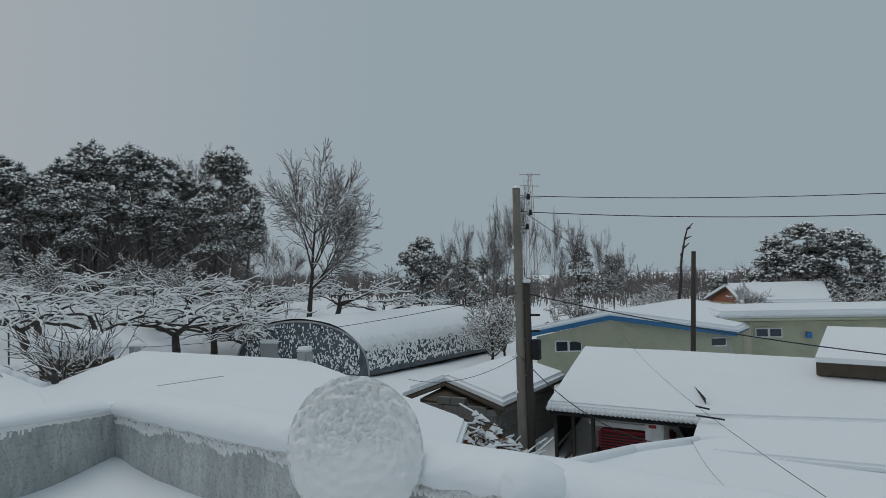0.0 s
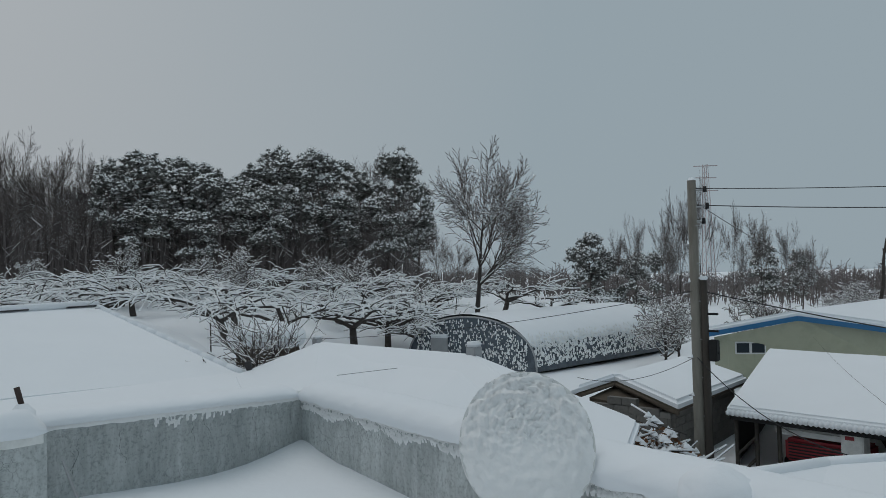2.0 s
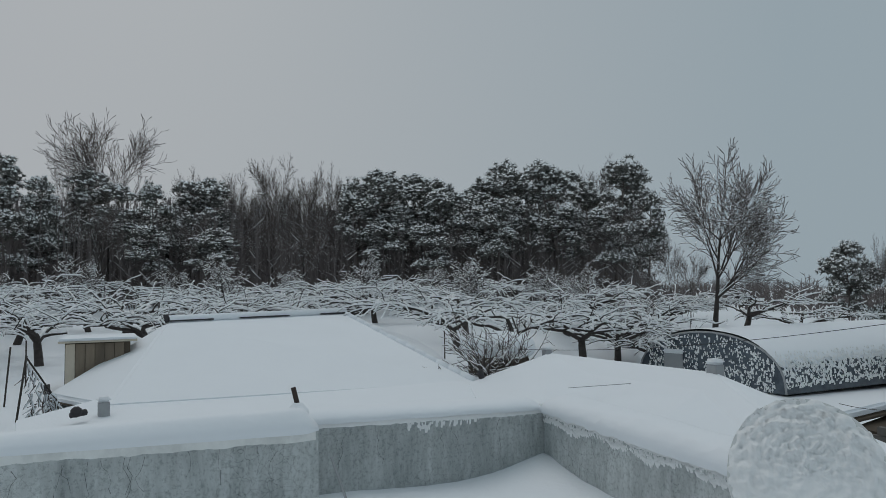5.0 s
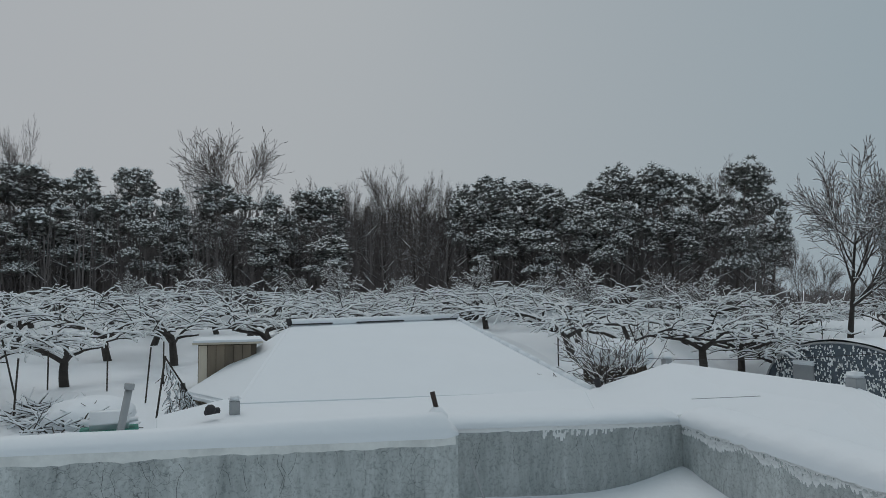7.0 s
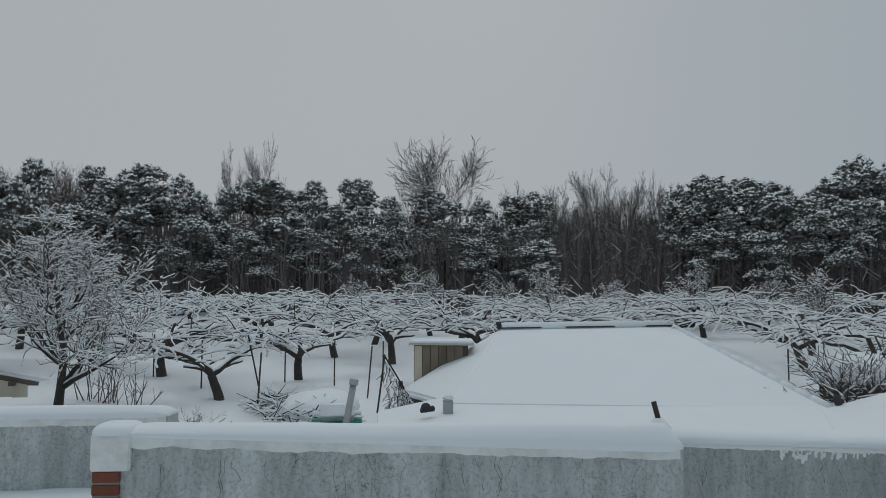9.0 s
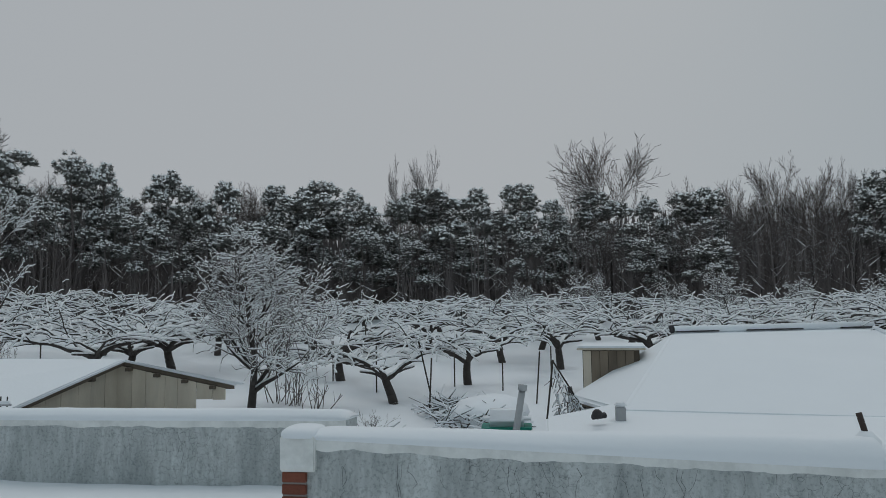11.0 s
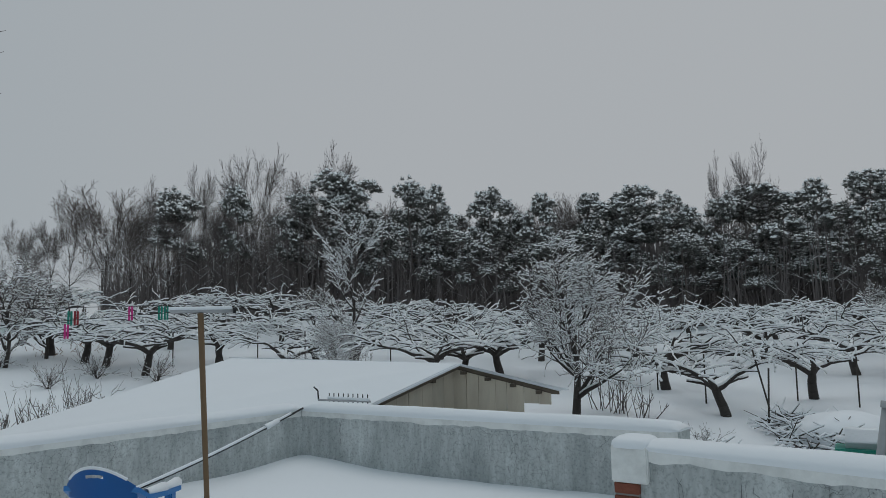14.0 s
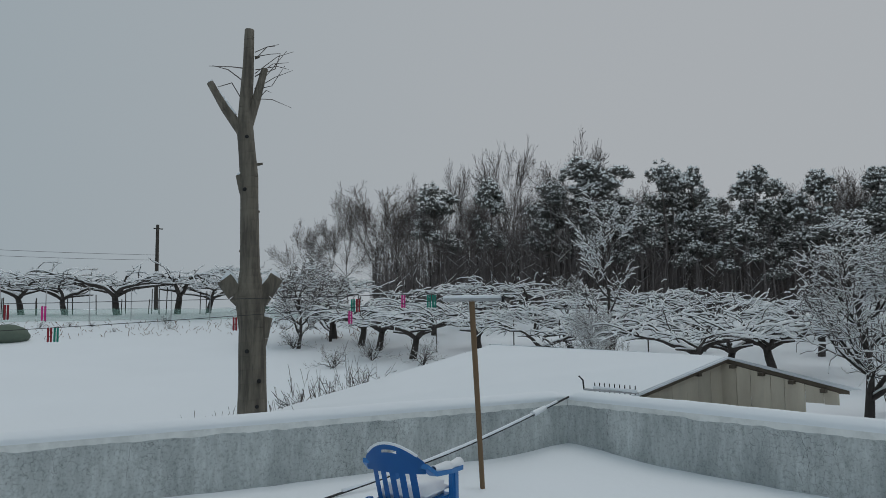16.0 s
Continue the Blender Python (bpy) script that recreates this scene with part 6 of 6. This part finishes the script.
def brush_pile(az, d, w, h, seed, leaves=0, label="heap of cut branches under snow"):
    rnd = random.Random(seed)
    t = thing("brush_pile", label, "brush pile", Matrix.Translation(on_ground(az, d)))
    segs = []
    for k in range(170):
        a, r = rnd.uniform(0, 6.28), w * math.sqrt(rnd.random())
        p = Vector((math.cos(a) * r, math.sin(a) * r * 0.7, rnd.uniform(0, h) * (1 - r / w * 0.7)))
        b = rnd.uniform(0, 6.28)
        q = p + Vector((math.cos(b), math.sin(b), rnd.gauss(0.1, 0.35))) * rnd.uniform(0.3, 0.9)
        segs.append((p, q, rnd.uniform(0.01, 0.03), 0.008, 1))
    tagged(tube_part("cut_brushwood", [s[:4] for s in segs], BARK, t, 4), kind="stuff")
    tube_part("snow", snow_on(segs, rnd, 0.8, 0.03), SNOW, t, 5)
    if leaves:
        v, f = [], []
        for k in range(leaves):
            a, r = rnd.uniform(0, 6.28), w * math.sqrt(rnd.random())
            p = Vector((math.cos(a) * r, math.sin(a) * r, rnd.uniform(0, h) * (1 - r / w * 0.6)))
            e, g = Vector((rnd.gauss(0, 1), rnd.gauss(0, 1), rnd.gauss(0, 1))).normalized() * 0.09, Vector((rnd.gauss(0, 1), rnd.gauss(0, 1), rnd.gauss(0, 1))).normalized() * 0.05
            o = len(v)
            v += [p - e, p + g, p + e, p - g]
            f.append((o, o + 1, o + 2, o + 3))
        tagged(raw_part("dry_foliage", v, f, LEAF, t), kind="stuff")
        v, f = [], []
        for k in range(70):
            a, r = rnd.uniform(0, 6.28), w * math.sqrt(rnd.random())
            p = Vector((math.cos(a) * r, math.sin(a) * r, h * (1.02 - r / w * 0.6)))
            o, s = len(v), rnd.uniform(0.07, 0.16)
            v += [p + Vector((-s, 0, -0.04)), p + Vector((0, -s, -0.04)), p + Vector((s, 0, -0.04)), p + Vector((0, s, -0.04)), p + Vector((0, 0, 0.07))]
            f += [(o, o + 1, o + 4), (o + 1, o + 2, o + 4), (o + 2, o + 3, o + 4), (o + 3, o, o + 4)]
        tagged(raw_part("snow_cover", v, f, SNOW, t), kind="stuff")
    return t


brush_pile(95.5, 22, 1.8, 0.7, 1)
brush_pile(97.5, 24, 1.3, 0.5, 2)
brush_pile(103.6, 19.5, 0.8, 0.7, 3)
brush_pile(27.8, 17.2, 1.1, 1.5, 4, 700, "leafy bush with brown leaves bowed under snow")
lump("snow_mound", "heap of snow over cut branches", on_ground(94.5, 22.5, 0.2), 1.5, 1.2, 0.55, 5)
lump("snow_mound", "snow heaped on a covered stack", on_ground(56.5, 28, 0.9), 1.6, 1.4, 0.55, 6)
t = thing("covered_stack", "dark stack of wood beneath a snow heap", "stack", frame_of(on_ground(58.3, 27.6), on_ground(55, 27.6)))
part("log_stack", box_bm(-0.2, -0.5, -0.3, 2.0, 1.2, 0.75, 0.1), DARKBOARD, t)


def stake(az, d, h, lean, r=0.03, mat=None):
    b = on_ground(az, d, -0.2)
    s = heading(az - 90)
    o = tube_part("stake", [(b, b + s * lean + Vector((0, 0, h)), r, r)], mat or DARKPOLE, None, 6)
    tagged(o, "thin dark orchard stake standing in snow", "stake", "orchard stakes")


rs = random.Random(8)
for a, d, h, l in ((98.8, 25, 2.3, -0.5), (99.2, 23.5, 2.0, 0.1), (91.0, 24.5, 1.9, 0.15), (93.5, 27, 1.8, 0), (97.2, 28, 1.7, 0), (53.8, 27.5, 2.2, -0.8), (103.2, 27, 1.9, 0), (106.5, 30, 1.8, 0), (89.8, 28, 1.7, 0.0), (60.5, 30, 1.5, 0), (133.05, 36, 2.0, 0), (136.55, 37, 2.0, 0), (142.55, 38, 1.8, 0), (126.55, 33, 1.6, 0)):
    stake(a, d, h, l, 0.028)
for k in range(26):
    stake(rs.uniform(148, 178), rs.uniform(54, 62), rs.uniform(1.2, 2.2), rs.gauss(0, 0.08), 0.035)


def vine_rack():
    t = thing("vine_trellis", "triangular trellis hung with withered snowy vines", "trellis", frame_of(P(90.3, 22.5, -1.75), P(87.3, 22.5, -1.75)))
    rnd = random.Random(15)
    segs = [((0.0, 0, -0.3), (0.25, 0, 1.75), 0.03, 0.03, 1), ((0.25, 0, 1.7), (1.35, 0, -0.1), 0.025, 0.025, 1)]
    for k in range(150):
        u = rnd.random()
        top = 1.65 * (1 - u)
        x = 0.25 + 1.05 * u
        z = rnd.uniform(-0.1, max(top, 0.02))
        segs.append((Vector((x, rnd.gauss(0, 0.08), z)), Vector((x + rnd.gauss(0, 0.12), rnd.gauss(0, 0.08), z - rnd.uniform(0.05, 0.35))), 0.016, 0.008, 2))
    segs = [(Vector(a), Vector(b), c, d, e) for a, b, c, d, e in segs]
    for e in segs[:2]:
        tube_part("stake", [e[:4]], DARKPOLE, t, 5)
    tagged(tube_part("withered_vine", [s[:4] for s in segs if s[4] == 2], TWIG, t, 4), kind="stuff")
    tube_part("snow", [(p + Vector((0.02, -0.03, 0.0)), q + Vector((0.02, -0.03, 0.02)), 0.026, 0.012) for p, q, a, b, e in segs if e == 2 and rnd.random() < 0.7], SNOW, t, 4)
    return t


vine_rack()


# ---- far terrace above the field ----
def net_fence():
    t = thing("net_fence", "pale green net stretched along the orchard terrace", "fence")
    a = [151.5 + 0.9 * k for k in range(28)]
    v, f = [], []
    for q in a:
        p = on_ground(q, 51.5, 0)
        z0 = p.z + 0.05
        v += [(p.x, p.y, z0), (p.x, p.y, z0 + 0.75 + 0.1 * noise.noise((q, 0, 0)))]
    for k in range(len(a) - 1):
        f.append((2 * k, 2 * k + 2, 2 * k + 3, 2 * k + 1))
    raw_part("net", v, f, NET, t)
    for k in range(0, len(a), 3):
        p = on_ground(a[k], 51.4, -0.2)
        tube_part("post", [(p, p + Vector((0, 0, 2.2)), 0.03, 0.03)], STEEL, t, 5)
    return t


net_fence()
lump("olive_tarpaulin", "crumpled olive tarpaulin lying at the field edge", on_ground(173, 46, 0.3), 1.4, 1.0, 0.6, 9, OLIVE)
brush = random.Random(31)
for k in range(14):
    plant(shrub, brush.uniform(149, 174), brush.uniform(48, 51), brush.uniform(0.25, 0.45), k)
for a, d, s in ((158.05, 19.5, 0.75), (154.75, 19, 0.8), (152.95, 21.5, 0.9), (150.75, 24, 0.8), (148.55, 26, 0.8), (153.85, 20.5, 0.6)):
    plant(shrub, a, d, s * 1.1, a, sz=s * 1.9)

# clothes line across the yard with plastic pegs and tags
cable(P(181.5, 12.5, 1.77), P(136.5, 12.5, 1.95), 0.02, 0.007, "clothes_line", "thin dark clothes line across the yard")
cable(P(181.5, 12.5, 1.34), P(136.5, 12.7, 1.91), 0.05, 0.007, "clothes_line", "thin dark clothes line across the yard")


def tag_on(az, d, z, mat, word):
    t = thing("clothes_peg", f"{word} plastic clothes peg hanging on the line", "peg", frame_of(P(az, d, z), P(az - 2, d, z)), group="clothes pegs")
    part("jaw", box_bm(-0.035, -0.02, -0.16, -0.005, 0.02, 0.06, 0.006), mat, t)
    part("jaw", box_bm(0.005, -0.02, -0.16, 0.035, 0.02, 0.06, 0.006), mat, t)


for az_, z_, mat_, w_ in ((172.75, 1.73, RED, "red"), (170.15, 1.39, RED, "red"), (169.75, 1.39, GREEN, "green"), (157.85, 1.51, RED, "red"), (170.55, 1.71, PINK, "pink"), (148.65, 1.79, RED, "red"), (149.05, 1.79, GREEN, "green"), (149.25, 1.59, PINK, "pink"), (145.15, 1.85, PINK, "pink"), (143.15, 1.85, GREEN, "green"), (142.75, 1.85, GREEN, "green")):
    tag_on(az_, 12.5, z_, mat_, w_)


# distant hedgerow and wood edge across the valley
rnd3 = random.Random(44)
segs = []
for k in range(3200):
    a, d = rnd3.uniform(-12, 46), rnd3.uniform(92, 150)
    dense = noise.noise((a * 0.6, d * 0.05, 2)) + 0.5 * noise.noise((a * 1.7, 0, 5))
    if dense < -0.35:
        continue
    p = on_ground(a, d, -0.3)
    h = (3.6 + 2.8 * max(dense, 0)) * rnd3.uniform(0.6, 1.1)
    q = p + Vector((rnd3.gauss(0, 0.3), rnd3.gauss(0, 0.3), h))
    segs.append((p, q, 0.07, 0.03))
    for c in range(7):
        u = p.lerp(q, rnd3.uniform(0.2, 1.0))
        segs.append((u, u + Vector((rnd3.gauss(0, 0.6), rnd3.gauss(0, 0.6), rnd3.uniform(0.2, 0.9))), 0.04, 0.02))
tagged(tube_part("distant_hedgerow", segs, BRUSH, None, 3, "distant leafless hedgerow across the valley", False), category="hedge", kind="stuff")

# dry weeds along the bank under the orchard terrace
segs = []
for k in range(520):
    a = rnd3.uniform(146.5, 177)
    p = on_ground(a, rnd3.uniform(46.5, 51.5) - (3 if a < 151.5 else 0), -0.1)
    segs.append((p, p + Vector((rnd3.gauss(0, 0.25), rnd3.gauss(0, 0.25), rnd3.uniform(0.05, 0.4))), 0.02, 0.01))
tagged(tube_part("dry_weeds", segs, LEAF, None, 3, "dry brown weeds poking through snow on the bank", False), category="weeds", kind="stuff")


def stem_clump(az, d, n, h, seed):
    rnd = random.Random(seed)
    t = thing("stem_clump", "clump of bare upright stems standing in snow", "shrub", Matrix.Translation(on_ground(az, d, -0.1)), group="stem clumps")
    segs = []
    for k in range(n):
        p = Vector((rnd.gauss(0, 0.35), rnd.gauss(0, 0.35), 0))
        p *= 0.6
        q = p * 1.6 + Vector((rnd.gauss(0, 0.25), rnd.gauss(0, 0.25), h * rnd.uniform(0.35, 1)))
        segs += [(p, q, 0.021, 0.011)]
        for c in range(3):
            u = p.lerp(q, rnd.uniform(0.4, 0.9))
            segs.append((u, u + Vector((rnd.gauss(0, 0.2), rnd.gauss(0, 0.2), rnd.uniform(0.15, 0.5))), 0.009, 0.006))
    tagged(tube_part("stem_work", segs, TWIG, t, 4), kind="stuff")
    tagged(tube_part("snow_cover", [(q, q + Vector((0, 0, 0.03)), 0.018, 0.008) for p, q, a, b in segs], SNOW, t, 4), kind="stuff")


for k, (a, d, n, h) in enumerate(((153.9, 20.5, 16, 2.0), (152.8, 21.5, 12, 1.7), (150.9, 23, 12, 1.8), (149.1, 24.5, 14, 1.7), (147.7, 26, 12, 1.5), (158.7, 17.8, 30, 1.9), (154.8, 18.8, 22, 2.0), (109.5, 24.5, 9, 1.7), (108.1, 24, 8, 1.5), (110.7, 25, 8, 1.6))):
    stem_clump(a, d, n, h, k)
